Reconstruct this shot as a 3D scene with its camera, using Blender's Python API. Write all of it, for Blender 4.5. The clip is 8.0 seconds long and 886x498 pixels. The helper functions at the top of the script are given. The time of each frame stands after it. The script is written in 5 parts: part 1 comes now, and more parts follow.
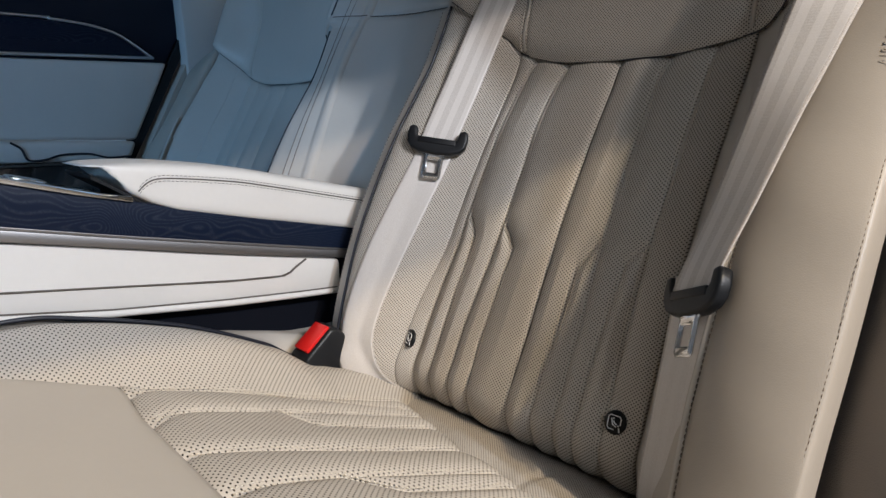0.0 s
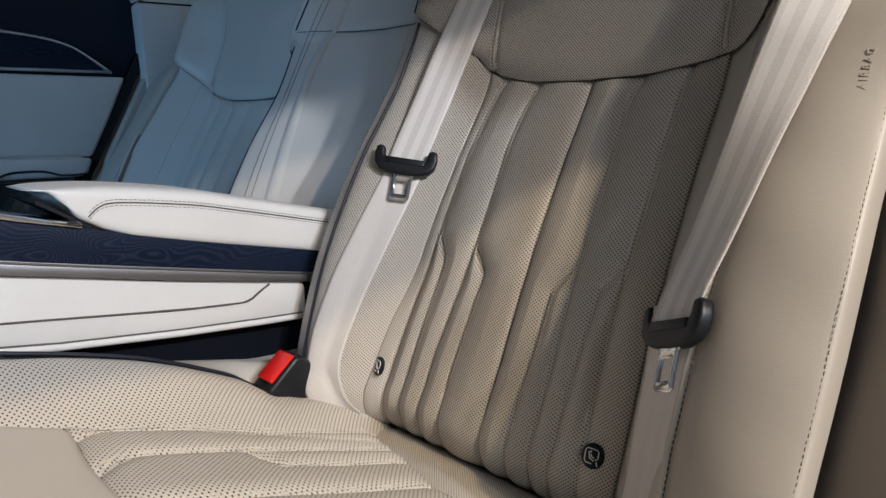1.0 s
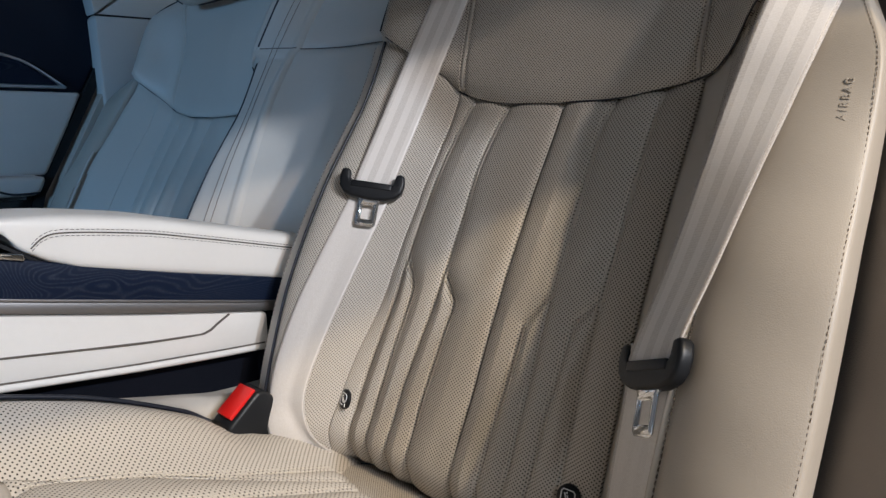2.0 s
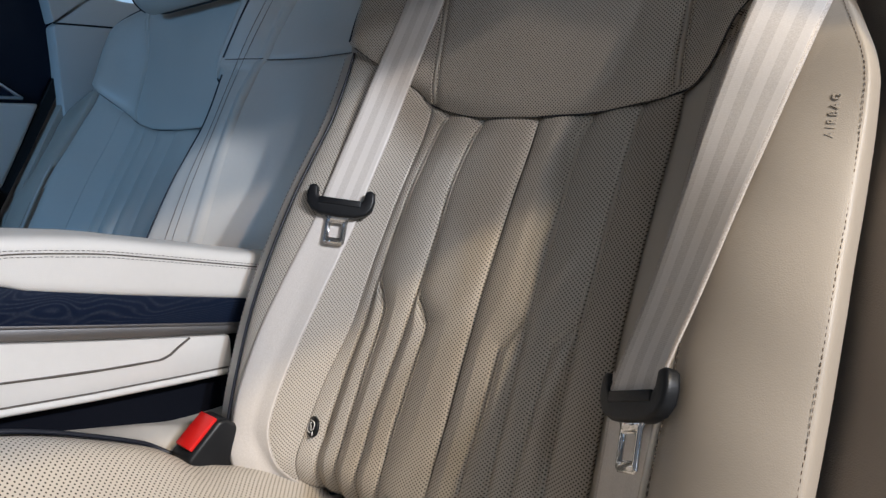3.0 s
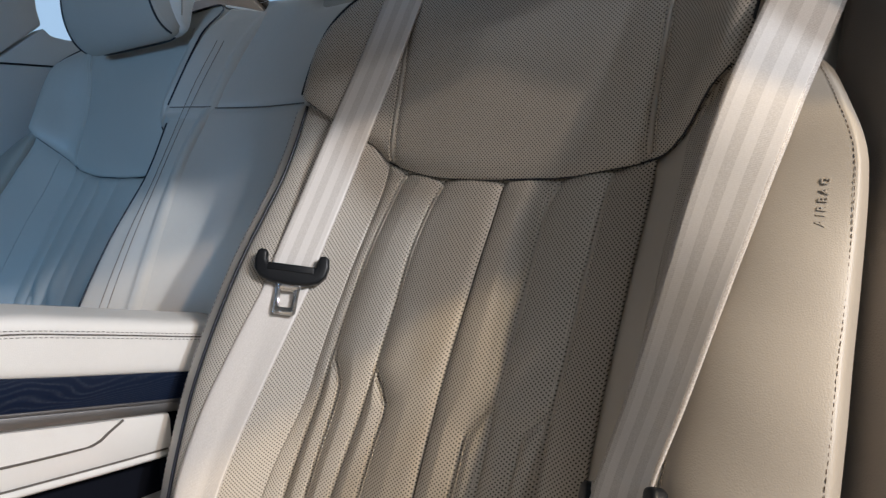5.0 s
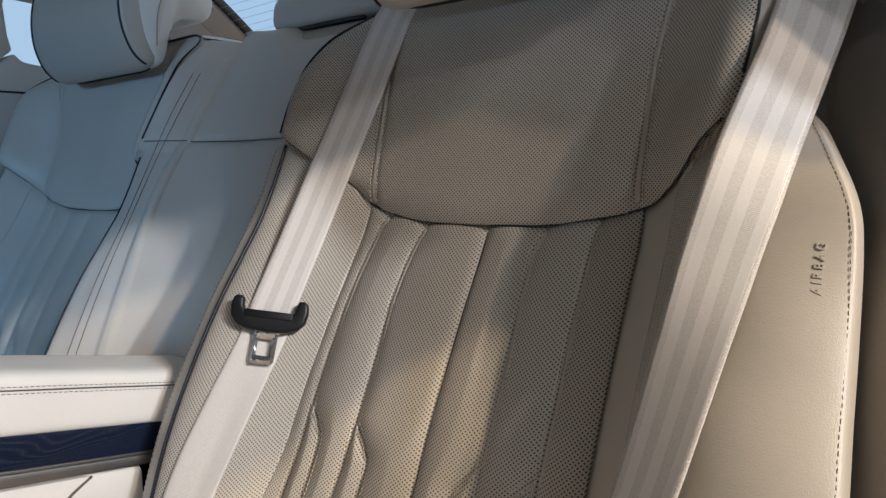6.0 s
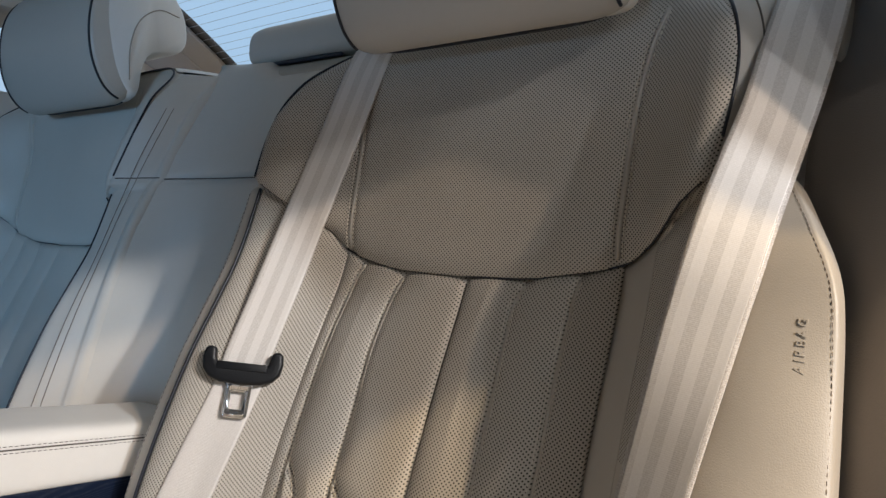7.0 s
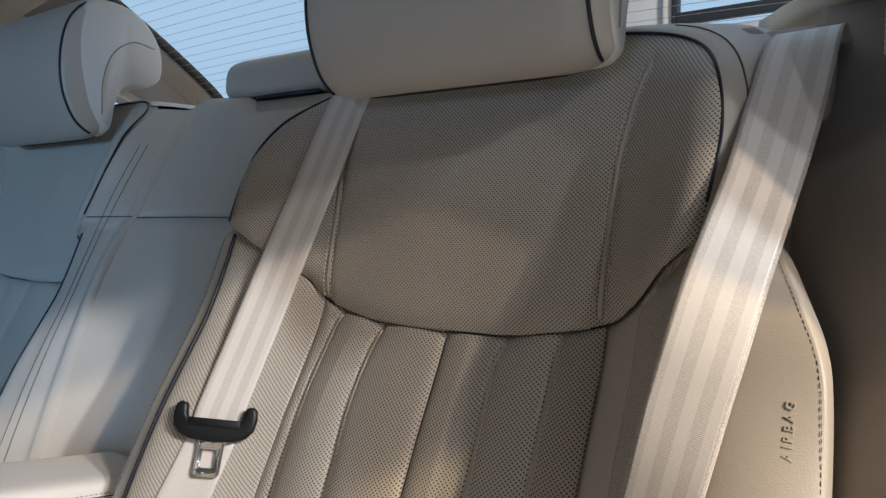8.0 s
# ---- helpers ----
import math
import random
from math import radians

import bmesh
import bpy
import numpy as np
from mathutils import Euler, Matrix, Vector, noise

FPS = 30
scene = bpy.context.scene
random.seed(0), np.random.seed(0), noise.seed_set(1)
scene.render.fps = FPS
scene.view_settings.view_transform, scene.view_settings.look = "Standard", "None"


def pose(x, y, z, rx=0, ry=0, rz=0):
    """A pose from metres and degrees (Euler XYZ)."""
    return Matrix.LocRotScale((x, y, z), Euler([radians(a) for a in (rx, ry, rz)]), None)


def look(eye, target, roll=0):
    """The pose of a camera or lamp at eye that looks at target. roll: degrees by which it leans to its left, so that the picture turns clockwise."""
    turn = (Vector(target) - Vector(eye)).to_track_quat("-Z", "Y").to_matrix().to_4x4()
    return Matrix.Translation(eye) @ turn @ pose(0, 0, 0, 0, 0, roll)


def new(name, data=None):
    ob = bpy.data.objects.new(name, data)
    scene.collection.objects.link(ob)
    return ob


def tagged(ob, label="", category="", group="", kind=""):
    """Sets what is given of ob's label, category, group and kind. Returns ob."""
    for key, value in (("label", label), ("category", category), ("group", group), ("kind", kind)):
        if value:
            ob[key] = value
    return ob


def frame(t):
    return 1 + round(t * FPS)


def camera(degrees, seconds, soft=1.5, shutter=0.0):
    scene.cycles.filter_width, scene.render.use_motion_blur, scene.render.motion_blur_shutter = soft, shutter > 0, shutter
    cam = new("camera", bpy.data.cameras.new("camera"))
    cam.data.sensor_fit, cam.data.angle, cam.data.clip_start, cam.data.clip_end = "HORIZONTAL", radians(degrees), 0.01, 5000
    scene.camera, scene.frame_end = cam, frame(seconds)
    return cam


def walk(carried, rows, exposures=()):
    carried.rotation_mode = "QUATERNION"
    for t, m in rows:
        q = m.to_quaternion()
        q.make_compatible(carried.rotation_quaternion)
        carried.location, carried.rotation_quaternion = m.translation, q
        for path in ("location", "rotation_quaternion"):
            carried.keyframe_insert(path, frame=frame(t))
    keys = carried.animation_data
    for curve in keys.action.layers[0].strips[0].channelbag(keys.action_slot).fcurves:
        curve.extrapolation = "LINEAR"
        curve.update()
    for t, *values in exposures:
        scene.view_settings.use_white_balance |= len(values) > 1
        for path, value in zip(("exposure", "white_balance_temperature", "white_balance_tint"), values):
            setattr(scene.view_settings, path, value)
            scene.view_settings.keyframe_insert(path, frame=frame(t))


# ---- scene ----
cam = camera(66.7, 8.0, soft=1.4)
METRES = 0.276
START = pose(0.4588, -0.4826, 0.8699, -11.669, 0.640, 48.637)
ROWS = [
    (0.0, 0.0, 0.0, 0.0, -0.0, 0.0, -0.0),
    (0.5, -0.0003, 0.0454, 0.0304, -1.4, 0.53, 0.24),
    (1.0, 0.0031, 0.0931, 0.0526, -2.55, 0.94, 0.48),
    (1.5, 0.0113, 0.1396, 0.0944, -3.77, 1.32, 0.75),
    (3.0, 0.0393, 0.2922, 0.1597, -7.14, 2.59, 1.34),
    (3.5, 0.0523, 0.3374, 0.1924, -7.98, 3.05, 1.5),
    (4.0, 0.0619, 0.3822, 0.2385, -8.85, 3.57, 1.69),
    (4.5, 0.0688, 0.417, 0.2789, -9.6, 4.12, 1.85),
    (6.0, 0.0813, 0.5004, 0.4457, -11.88, 5.6, 2.42),
    (6.5, 0.0894, 0.5159, 0.518, -12.75, 6.05, 2.58),
    (7.0, 0.1026, 0.5224, 0.583, -13.48, 6.38, 2.72),
    (7.5, 0.123, 0.5417, 0.6477, -14.1, 6.69, 2.86),
    (8.0, 0.1373, 0.5548, 0.7296, -14.73, 7.02, 3.0),
]
walk(cam, [(t, START @ pose(METRES * x, METRES * y, METRES * z, 90 + pitch, roll, yaw)) for t, x, y, z, yaw, pitch, roll in ROWS], [(0.0, -0.20, 6050, 10), (3.0, -0.12, 6000, 10), (8.0, 0.02, 6650, 10)])

# ---------------- world, lamps ----------------
world = bpy.data.worlds.new("world")
scene.world = world
world.use_nodes = True
background = world.node_tree.nodes["Background"]
background.inputs["Color"].default_value = (0.72, 0.695, 0.665, 1)
background.inputs["Strength"].default_value = 0.315


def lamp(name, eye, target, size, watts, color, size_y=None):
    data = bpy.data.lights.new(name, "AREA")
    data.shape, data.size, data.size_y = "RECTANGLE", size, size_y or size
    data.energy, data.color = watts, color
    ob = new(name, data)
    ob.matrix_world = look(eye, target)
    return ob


# four unseen spots of the hall, placed by shadow edges, reach in under the arch of the open door, each cut off by it at
# another height
lamp("unseen_lamp", (3.85, -0.14, 2.87), (-0.15, 0.10, 0.95), 0.14, 122, (0.88, 0.93, 1.0))
lamp("unseen_lamp", (4.0, -0.93, 3.00), (0.0, 0.17, 1.0), 0.09, 32, (0.95, 0.95, 1.0))
lamp("unseen_lamp", (4.27, -0.66, 3.44), (0.27, 0.14, 1.04), 0.09, 92, (1.0, 0.80, 0.62))
lamp("unseen_lamp", (3.0, -0.08, 3.70), (0.0, 0.07, 0.785), 0.09, 112, (1.0, 0.75, 0.44))
# added frontal fill that brightens the upper panel, no known source
lamp("unseen_lamp", (3.2, -1.7, 2.85), (0.0, 0.12, 0.95), 0.12, 14, (0.90, 0.95, 1.0))
# blue fill lamp, added in front to tint the far seats through the windscreen
lamp("blue_fill", (0.5, -3.5, 1.45), (-0.6, 0.1, 0.95), 0.7, 62, (0.27, 0.58, 1.0))


# ---------------- materials ----------------
def material(name):
    m = bpy.data.materials.new(name)
    m.use_nodes = True
    return m, m.node_tree.nodes, m.node_tree.links, m.node_tree.nodes["Principled BSDF"]


def math_node(nodes, links, op, a, b=None, c=None, clamp=False):
    n = nodes.new("ShaderNodeMath")
    n.operation, n.use_clamp = op, clamp
    for k, v in enumerate((a, b, c)):
        if v is None:
            continue
        if isinstance(v, (int, float)):
            n.inputs[k].default_value = v
        else:
            links.new(v, n.inputs[k])
    return n.outputs[0]


def mixed(nodes, links, fac, a, b):
    n = nodes.new("ShaderNodeMix")
    n.data_type = "RGBA"
    for key, v in ((0, fac), (6, a), (7, b)):
        if isinstance(v, (int, float)):
            n.inputs[key].default_value = v
        elif isinstance(v, tuple):
            n.inputs[key].default_value = (*v, 1)
        else:
            links.new(v, n.inputs[key])
    return n.outputs[2]


def noise_node(nodes, links, vector, scale, detail=3.0, rough=0.55):
    n = nodes.new("ShaderNodeTexNoise")
    n.inputs["Scale"].default_value, n.inputs["Detail"].default_value, n.inputs["Roughness"].default_value = scale, detail, rough
    links.new(vector, n.inputs["Vector"])
    return n.outputs["Fac"]


def leather(name, color, perforated=False, pitch=0.0038, hole=0.165, rough=0.5, grain=0.25):
    """Soft automotive leather with a fine grain; perforated in a staggered grid laid out in metres on the uv map."""
    m, nodes, links, bsdf = material(name)
    coords = nodes.new("ShaderNodeTexCoord")
    pos = coords.outputs["Object"]
    broad = noise_node(nodes, links, pos, 9.0, 4.0)
    fine = noise_node(nodes, links, pos, 160.0, 3.0)
    var = math_node(nodes, links, "MULTIPLY_ADD", broad, 0.75, math_node(nodes, links, "MULTIPLY", fine, 0.25))
    dark, light = tuple(c * 0.90 for c in color), tuple(min(1, c * 1.08) for c in color)
    base = mixed(nodes, links, var, dark, light)
    pores = nodes.new("ShaderNodeTexVoronoi")
    pores.feature = "DISTANCE_TO_EDGE"
    pores.inputs["Scale"].default_value = 620.0
    links.new(pos, pores.inputs["Vector"])
    crease = math_node(nodes, links, "MINIMUM", pores.outputs["Distance"], 0.25)
    height = math_node(nodes, links, "MULTIPLY_ADD", crease, 1.2, math_node(nodes, links, "MULTIPLY", fine, 0.5))
    rgh = math_node(nodes, links, "MULTIPLY_ADD", broad, 0.14, rough - 0.07)
    if perforated:
        scaled = nodes.new("ShaderNodeVectorMath")
        scaled.operation = "SCALE"
        scaled.inputs["Scale"].default_value = 1.0 / pitch
        links.new(coords.outputs["UV"], scaled.inputs[0])
        ds = []
        for off in (0.0, 0.5):
            add = nodes.new("ShaderNodeVectorMath")
            add.operation = "ADD"
            add.inputs[1].default_value = (off, off, 0)
            links.new(scaled.outputs[0], add.inputs[0])
            fr = nodes.new("ShaderNodeVectorMath")
            fr.operation = "FRACTION"
            links.new(add.outputs[0], fr.inputs[0])
            sub = nodes.new("ShaderNodeVectorMath")
            sub.operation = "SUBTRACT"
            sub.inputs[1].default_value = (0.5, 0.5, 0)
            links.new(fr.outputs[0], sub.inputs[0])
            ln = nodes.new("ShaderNodeVectorMath")
            ln.operation = "LENGTH"
            links.new(sub.outputs[0], ln.inputs[0])
            ds.append(ln.outputs["Value"])
        d = math_node(nodes, links, "MINIMUM", *ds)
        ramp = nodes.new("ShaderNodeMapRange")
        ramp.interpolation_type = "SMOOTHSTEP"
        ramp.inputs["From Min"].default_value, ramp.inputs["From Max"].default_value = hole * 0.75, hole * 1.3
        links.new(d, ramp.inputs["Value"])
        solid = ramp.outputs["Result"]
        base = mixed(nodes, links, solid, (0.018, 0.016, 0.014), base)
        height = math_node(nodes, links, "MULTIPLY_ADD", solid, 2.2, height)
        links.new(math_node(nodes, links, "MULTIPLY", solid, 0.5), bsdf.inputs["Specular IOR Level"])
    links.new(base, bsdf.inputs["Base Color"])
    links.new(rgh, bsdf.inputs["Roughness"])
    bump = nodes.new("ShaderNodeBump")
    bump.inputs["Strength"].default_value, bump.inputs["Distance"].default_value = grain, 0.0006
    links.new(height, bump.inputs["Height"])
    links.new(bump.outputs["Normal"], bsdf.inputs["Normal"])
    return m


def plain(name, color, rough=0.5, metal=0.0, scale=60.0, spread=0.12, bump=0.0, coat=0.0, shine=0.5):
    m, nodes, links, bsdf = material(name)
    coords = nodes.new("ShaderNodeTexCoord")
    pos = coords.outputs["Object"]
    a, b = noise_node(nodes, links, pos, scale * 0.1, 3.0), noise_node(nodes, links, pos, scale * 8, 3.0)
    var = math_node(nodes, links, "MULTIPLY_ADD", a, 0.6, math_node(nodes, links, "MULTIPLY", b, 0.4))
    links.new(mixed(nodes, links, var, tuple(c * (1 - spread) for c in color), tuple(min(1, c * (1 + spread)) for c in color)), bsdf.inputs["Base Color"])
    links.new(math_node(nodes, links, "MULTIPLY_ADD", b, 0.12, rough - 0.06), bsdf.inputs["Roughness"])
    bsdf.inputs["Metallic"].default_value = metal
    bsdf.inputs["Coat Weight"].default_value = coat
    bsdf.inputs["Specular IOR Level"].default_value = shine
    if bump:
        n = nodes.new("ShaderNodeBump")
        n.inputs["Strength"].default_value, n.inputs["Distance"].default_value = bump, 0.0005
        links.new(b, n.inputs["Height"])
        links.new(n.outputs["Normal"], bsdf.inputs["Normal"])
    return m


def webbing_material(name="belt_webbing", contrast=1.0):
    """Woven belt: satin stripes along it and a fine rib across it; uv in metres, u across."""
    m, nodes, links, bsdf = material(name)
    coords = nodes.new("ShaderNodeTexCoord")
    split = nodes.new("ShaderNodeSeparateXYZ")
    links.new(coords.outputs["UV"], split.inputs[0])
    u, v = split.outputs[0], split.outputs[1]
    wave = math_node(nodes, links, "SINE", math_node(nodes, links, "MULTIPLY_ADD", u, 2 * math.pi / 0.0152, 0.4))
    stripe = math_node(nodes, links, "MULTIPLY_ADD", wave, 6.0, 0.5, clamp=True)
    edge = math_node(nodes, links, "GREATER_THAN", math_node(nodes, links, "ABSOLUTE", u), 0.0208)
    rib = math_node(nodes, links, "SINE", math_node(nodes, links, "MULTIPLY", v, 2 * math.pi / 0.0012))
    warp = math_node(nodes, links, "SINE", math_node(nodes, links, "MULTIPLY", u, 2 * math.pi / 0.0011))
    cell = noise_node(nodes, links, coords.outputs["Object"], 900.0, 2.0)
    mean = (0.60, 0.562, 0.525)
    tone = mixed(nodes, links, stripe, tuple(c - 0.055 * contrast for c in mean), tuple(c + 0.065 * contrast for c in mean))
    tone = mixed(nodes, links, edge, tone, (0.36, 0.32, 0.285))
    # pale flecks put the sparkle of the weave into the colour
    fleck = math_node(nodes, links, "MULTIPLY", math_node(nodes, links, "MULTIPLY_ADD", cell, 2.2, -0.8, clamp=True), 0.55)
    links.new(mixed(nodes, links, fleck, tone, (0.78, 0.75, 0.72)), bsdf.inputs["Base Color"])
    links.new(math_node(nodes, links, "MULTIPLY_ADD", stripe, -0.15, 0.55), bsdf.inputs["Roughness"])
    bsdf.inputs["Sheen Weight"].default_value = 0.3
    h = math_node(nodes, links, "MULTIPLY_ADD", rib, math_node(nodes, links, "MULTIPLY_ADD", stripe, -0.7, 1.0), math_node(nodes, links, "MULTIPLY", warp, 0.4))
    bump = nodes.new("ShaderNodeBump")
    bump.inputs["Strength"].default_value, bump.inputs["Distance"].default_value = 0.20, 0.0003
    links.new(h, bump.inputs["Height"])
    links.new(bump.outputs["Normal"], bsdf.inputs["Normal"])
    return m


def wood_material(name, along):
    """Open-pore wood stained dark blue, with pale grain rings."""
    m, nodes, links, bsdf = material(name)
    coords = nodes.new("ShaderNodeTexCoord")
    warp = nodes.new("ShaderNodeTexNoise")
    warp.inputs["Scale"].default_value, warp.inputs["Detail"].default_value = 7.0, 2.0
    links.new(coords.outputs["Object"], warp.inputs["Vector"])
    mix = nodes.new("ShaderNodeVectorMath")
    mix.operation = "MULTIPLY_ADD"
    mix.inputs[1].default_value = (0.05, 0.09, 0.05)
    links.new(warp.outputs["Color"], mix.inputs[0])
    stretch = nodes.new("ShaderNodeVectorMath")
    stretch.operation = "MULTIPLY"
    stretch.inputs[1].default_value = along
    links.new(coords.outputs["Object"], stretch.inputs[0])
    links.new(stretch.outputs[0], mix.inputs[2])
    field = noise_node(nodes, links, mix.outputs[0], 5.5, 1.5, 0.4)
    wave = math_node(nodes, links, "SINE", math_node(nodes, links, "MULTIPLY", field, 980.0))
    line = math_node(nodes, links, "POWER", math_node(nodes, links, "MULTIPLY_ADD", wave, 0.5, 0.5), 3.0)
    pore = noise_node(nodes, links, coords.outputs["Object"], 420.0, 2.0)
    fac = math_node(nodes, links, "MULTIPLY", line, math_node(nodes, links, "MULTIPLY_ADD", pore, 1.2, -0.2, clamp=True))
    links.new(mixed(nodes, links, fac, (0.005, 0.010, 0.026), (0.034, 0.042, 0.062)), bsdf.inputs["Base Color"])
    bsdf.inputs["Roughness"].default_value = 0.34
    bsdf.inputs["Specular IOR Level"].default_value = 0.2
    bump = nodes.new("ShaderNodeBump")
    bump.inputs["Strength"].default_value, bump.inputs["Distance"].default_value = 0.25, 0.0005
    links.new(fac, bump.inputs["Height"])
    links.new(bump.outputs["Normal"], bsdf.inputs["Normal"])
    return m


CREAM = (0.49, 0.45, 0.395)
PERF = leather("perforated_leather", CREAM, True)
PERF_SEAT = leather("perforated_cushion_leather", CREAM, True, 0.0052, 0.145)
PERF_FINE = leather("perforated_leather_fine", CREAM, True, 0.0033, 0.15)
LEATHER = leather("leather", CREAM, rough=0.46)
# cream leather toned down, standing in for weaker light on the airbag cover
LEATHER_DIMMED = leather("dimmed_leather", (0.385, 0.34, 0.283), rough=0.46)
LEATHER_PALE = leather("pale_leather", (0.72, 0.69, 0.645), rough=0.46)
TAUPE = leather("taupe_trim", (0.215, 0.185, 0.16), rough=0.65, grain=0.6)
TRIM = leather("soft_trim", (0.36, 0.32, 0.265), rough=0.62, grain=0.6)
PILLAR = plain("pillar_cloth", (0.36, 0.36, 0.375), 0.85, bump=0.3)
HEADLINER = plain("headliner_cloth", (0.52, 0.49, 0.45), 0.9, bump=0.3)
PIPING = plain("navy_piping", (0.012, 0.014, 0.022), 0.45)
THREAD = plain("cream_thread", (0.62, 0.57, 0.49), 0.7)
THREAD_TAN = plain("tan_thread", (0.15, 0.11, 0.08), 0.7)
THREAD_DARK = plain("dark_thread", (0.10, 0.085, 0.07), 0.7)
WEB = webbing_material()
WEB_PLAIN = webbing_material("belt_webbing_plain", 0.12)
BLACK = plain("black_plastic", (0.006, 0.007, 0.009), 0.42, bump=0.25, shine=0.35)
CHROME = plain("chrome", (0.70, 0.71, 0.73), 0.09, 1.0, spread=0.04)
BRIGHT = plain("brushed_chrome", (0.82, 0.84, 0.87), 0.30, 1.0, spread=0.04)
SATIN = plain("satin_metal", (0.30, 0.29, 0.29), 0.42, 1.0)
RED = plain("red_plastic", (0.62, 0.012, 0.010), 0.30)
WHITE = plain("white_print", (0.75, 0.75, 0.75), 0.5)
PIANO = plain("gloss_black", (0.008, 0.009, 0.012), 0.10, coat=0.6)
NAVY = plain("navy_door_trim", (0.006, 0.010, 0.024), 0.55, bump=0.2, shine=0.3)
SLATE = plain("slate_blocker", (0.11, 0.125, 0.15), 0.5, bump=0.2)
CARPET = plain("navy_carpet", (0.005, 0.006, 0.010), 0.95, bump=0.6, shine=0.1)
WOOD = wood_material("dark_open_pore_wood", (1.0, 0.45, 1.6))
WOOD_DOOR = wood_material("dark_door_wood", (1.0, 0.25, 2.4))
HOLE = plain("dark_gap", (0.006, 0.006, 0.007), 0.9)


def glass_material():
    m, nodes, links, bsdf = material("window_glass")
    bsdf.inputs["Base Color"].default_value = (0.93, 0.97, 1.0, 1)
    bsdf.inputs["Roughness"].default_value = 0.0
    bsdf.inputs["Transmission Weight"].default_value = 1.0
    bsdf.inputs["IOR"].default_value = 1.01
    return m


GLASS = glass_material()


# ---------------- mesh helpers ----------------
def thing(name, label, category, group="", kind="", at=(0, 0, 0)):
    ob = new(name)
    ob.location = at
    ob.empty_display_size = 0.05
    return tagged(ob, label, category, group, kind)


def link_mesh(name, mesh, mat, parent=None, label=""):
    mesh.materials.append(mat)
    ob = new(name, mesh)
    if parent is not None:
        ob.parent = parent
        root = parent
        off = Vector((0, 0, 0))
        while root is not None:
            off += root.location
            root = root.parent
        mesh.transform(Matrix.Translation(-off))
    if label:
        ob["label"] = label
    return ob


def raw(name, verts, faces, mat, parent=None, label="", uvs=None, smooth=True):
    mesh = bpy.data.meshes.new(name)
    mesh.from_pydata([tuple(map(float, v)) for v in verts], [], faces)
    if uvs is not None:
        layer = mesh.uv_layers.new(name="uv")
        idx = np.empty(len(mesh.loops), dtype=np.int32)
        mesh.loops.foreach_get("vertex_index", idx)
        layer.data.foreach_set("uv", np.asarray(uvs, dtype=np.float32)[idx].ravel())
    if smooth:
        mesh.polygons.foreach_set("use_smooth", [True] * len(mesh.polygons))
    mesh.update()
    return link_mesh(name, mesh, mat, parent, label)


def part(name, bm, mat, parent, label="", smooth=True):
    mesh = bpy.data.meshes.new(name)
    bmesh.ops.recalc_face_normals(bm, faces=bm.faces)
    bm.to_mesh(mesh)
    bm.free()
    if smooth:
        mesh.polygons.foreach_set("use_smooth", [True] * len(mesh.polygons))
    return link_mesh(name, mesh, mat, parent, label)


def grid(name, P, mat, parent, label="", uv=None, flip=False, back=0.0):
    """P: rows x columns x 3. back: depth along +y of a turned-in skirt that gives the cover its thickness."""
    P = np.asarray(P, float)
    if back:
        d = np.array([0, back, 0])
        P = np.concatenate([P[:1] + d, P, P[-1:] + d])
        P = np.concatenate([P[:, :1] + d, P, P[:, -1:] + d], 1)
        if uv is not None:
            uv = np.concatenate([uv[:1], uv, uv[-1:]])
            uv = np.concatenate([uv[:, :1], uv, uv[:, -1:]], 1)
    nt, ns = P.shape[:2]
    i = np.arange(nt * ns).reshape(nt, ns)
    q = np.stack([i[:-1, :-1], i[:-1, 1:], i[1:, 1:], i[1:, :-1]], -1).reshape(-1, 4)
    if flip:
        q = q[:, ::-1]
    return raw(name, P.reshape(-1, 3), q.tolist(), mat, parent, label, None if uv is None else uv.reshape(-1, 2))


def rings(name, R, mat, parent, label="", caps=True, uv=None, smooth=True):
    """R: rings x points x 3, each ring closed."""
    R = np.asarray(R, float)
    n, k = R.shape[:2]
    faces = []
    for a in range(n - 1):
        for b in range(k):
            c = (b + 1) % k
            faces.append((a * k + b, a * k + c, (a + 1) * k + c, (a + 1) * k + b))
    if caps:
        faces.append(tuple(range(k - 1, -1, -1)))
        faces.append(tuple(range((n - 1) * k, n * k)))
    ob = raw(name, R.reshape(-1, 3), faces, mat, parent, label, uv, smooth)
    bm = bmesh.new()
    bm.from_mesh(ob.data)
    bmesh.ops.recalc_face_normals(bm, faces=bm.faces)
    bm.to_mesh(ob.data)
    bm.free()
    return ob


def curve_pts(pts, n):
    """n points, evenly spaced, on a smooth curve through pts."""
    p = np.asarray(pts, float)
    q = np.concatenate([2 * p[:1] - p[1:2], p, 2 * p[-1:] - p[-2:-1]])
    out = []
    for k in range(1, len(q) - 2):
        for t in np.linspace(0, 1, 16, endpoint=False):
            a, b, c, d = q[k - 1], q[k], q[k + 1], q[k + 2]
            out.append(0.5 * (2 * b + (c - a) * t + (2 * a - 5 * b + 4 * c - d) * t * t + (3 * b - a - 3 * c + d) * t**3))
    out = np.array(out + [p[-1]])
    s = np.r_[0, np.cumsum(np.linalg.norm(np.diff(out, axis=0), axis=1))]
    t = np.linspace(0, s[-1], n)
    return np.stack([np.interp(t, s, out[:, k]) for k in range(out.shape[1])], 1)


def unit(v):
    return v / (np.linalg.norm(v, axis=-1, keepdims=True) + 1e-12)


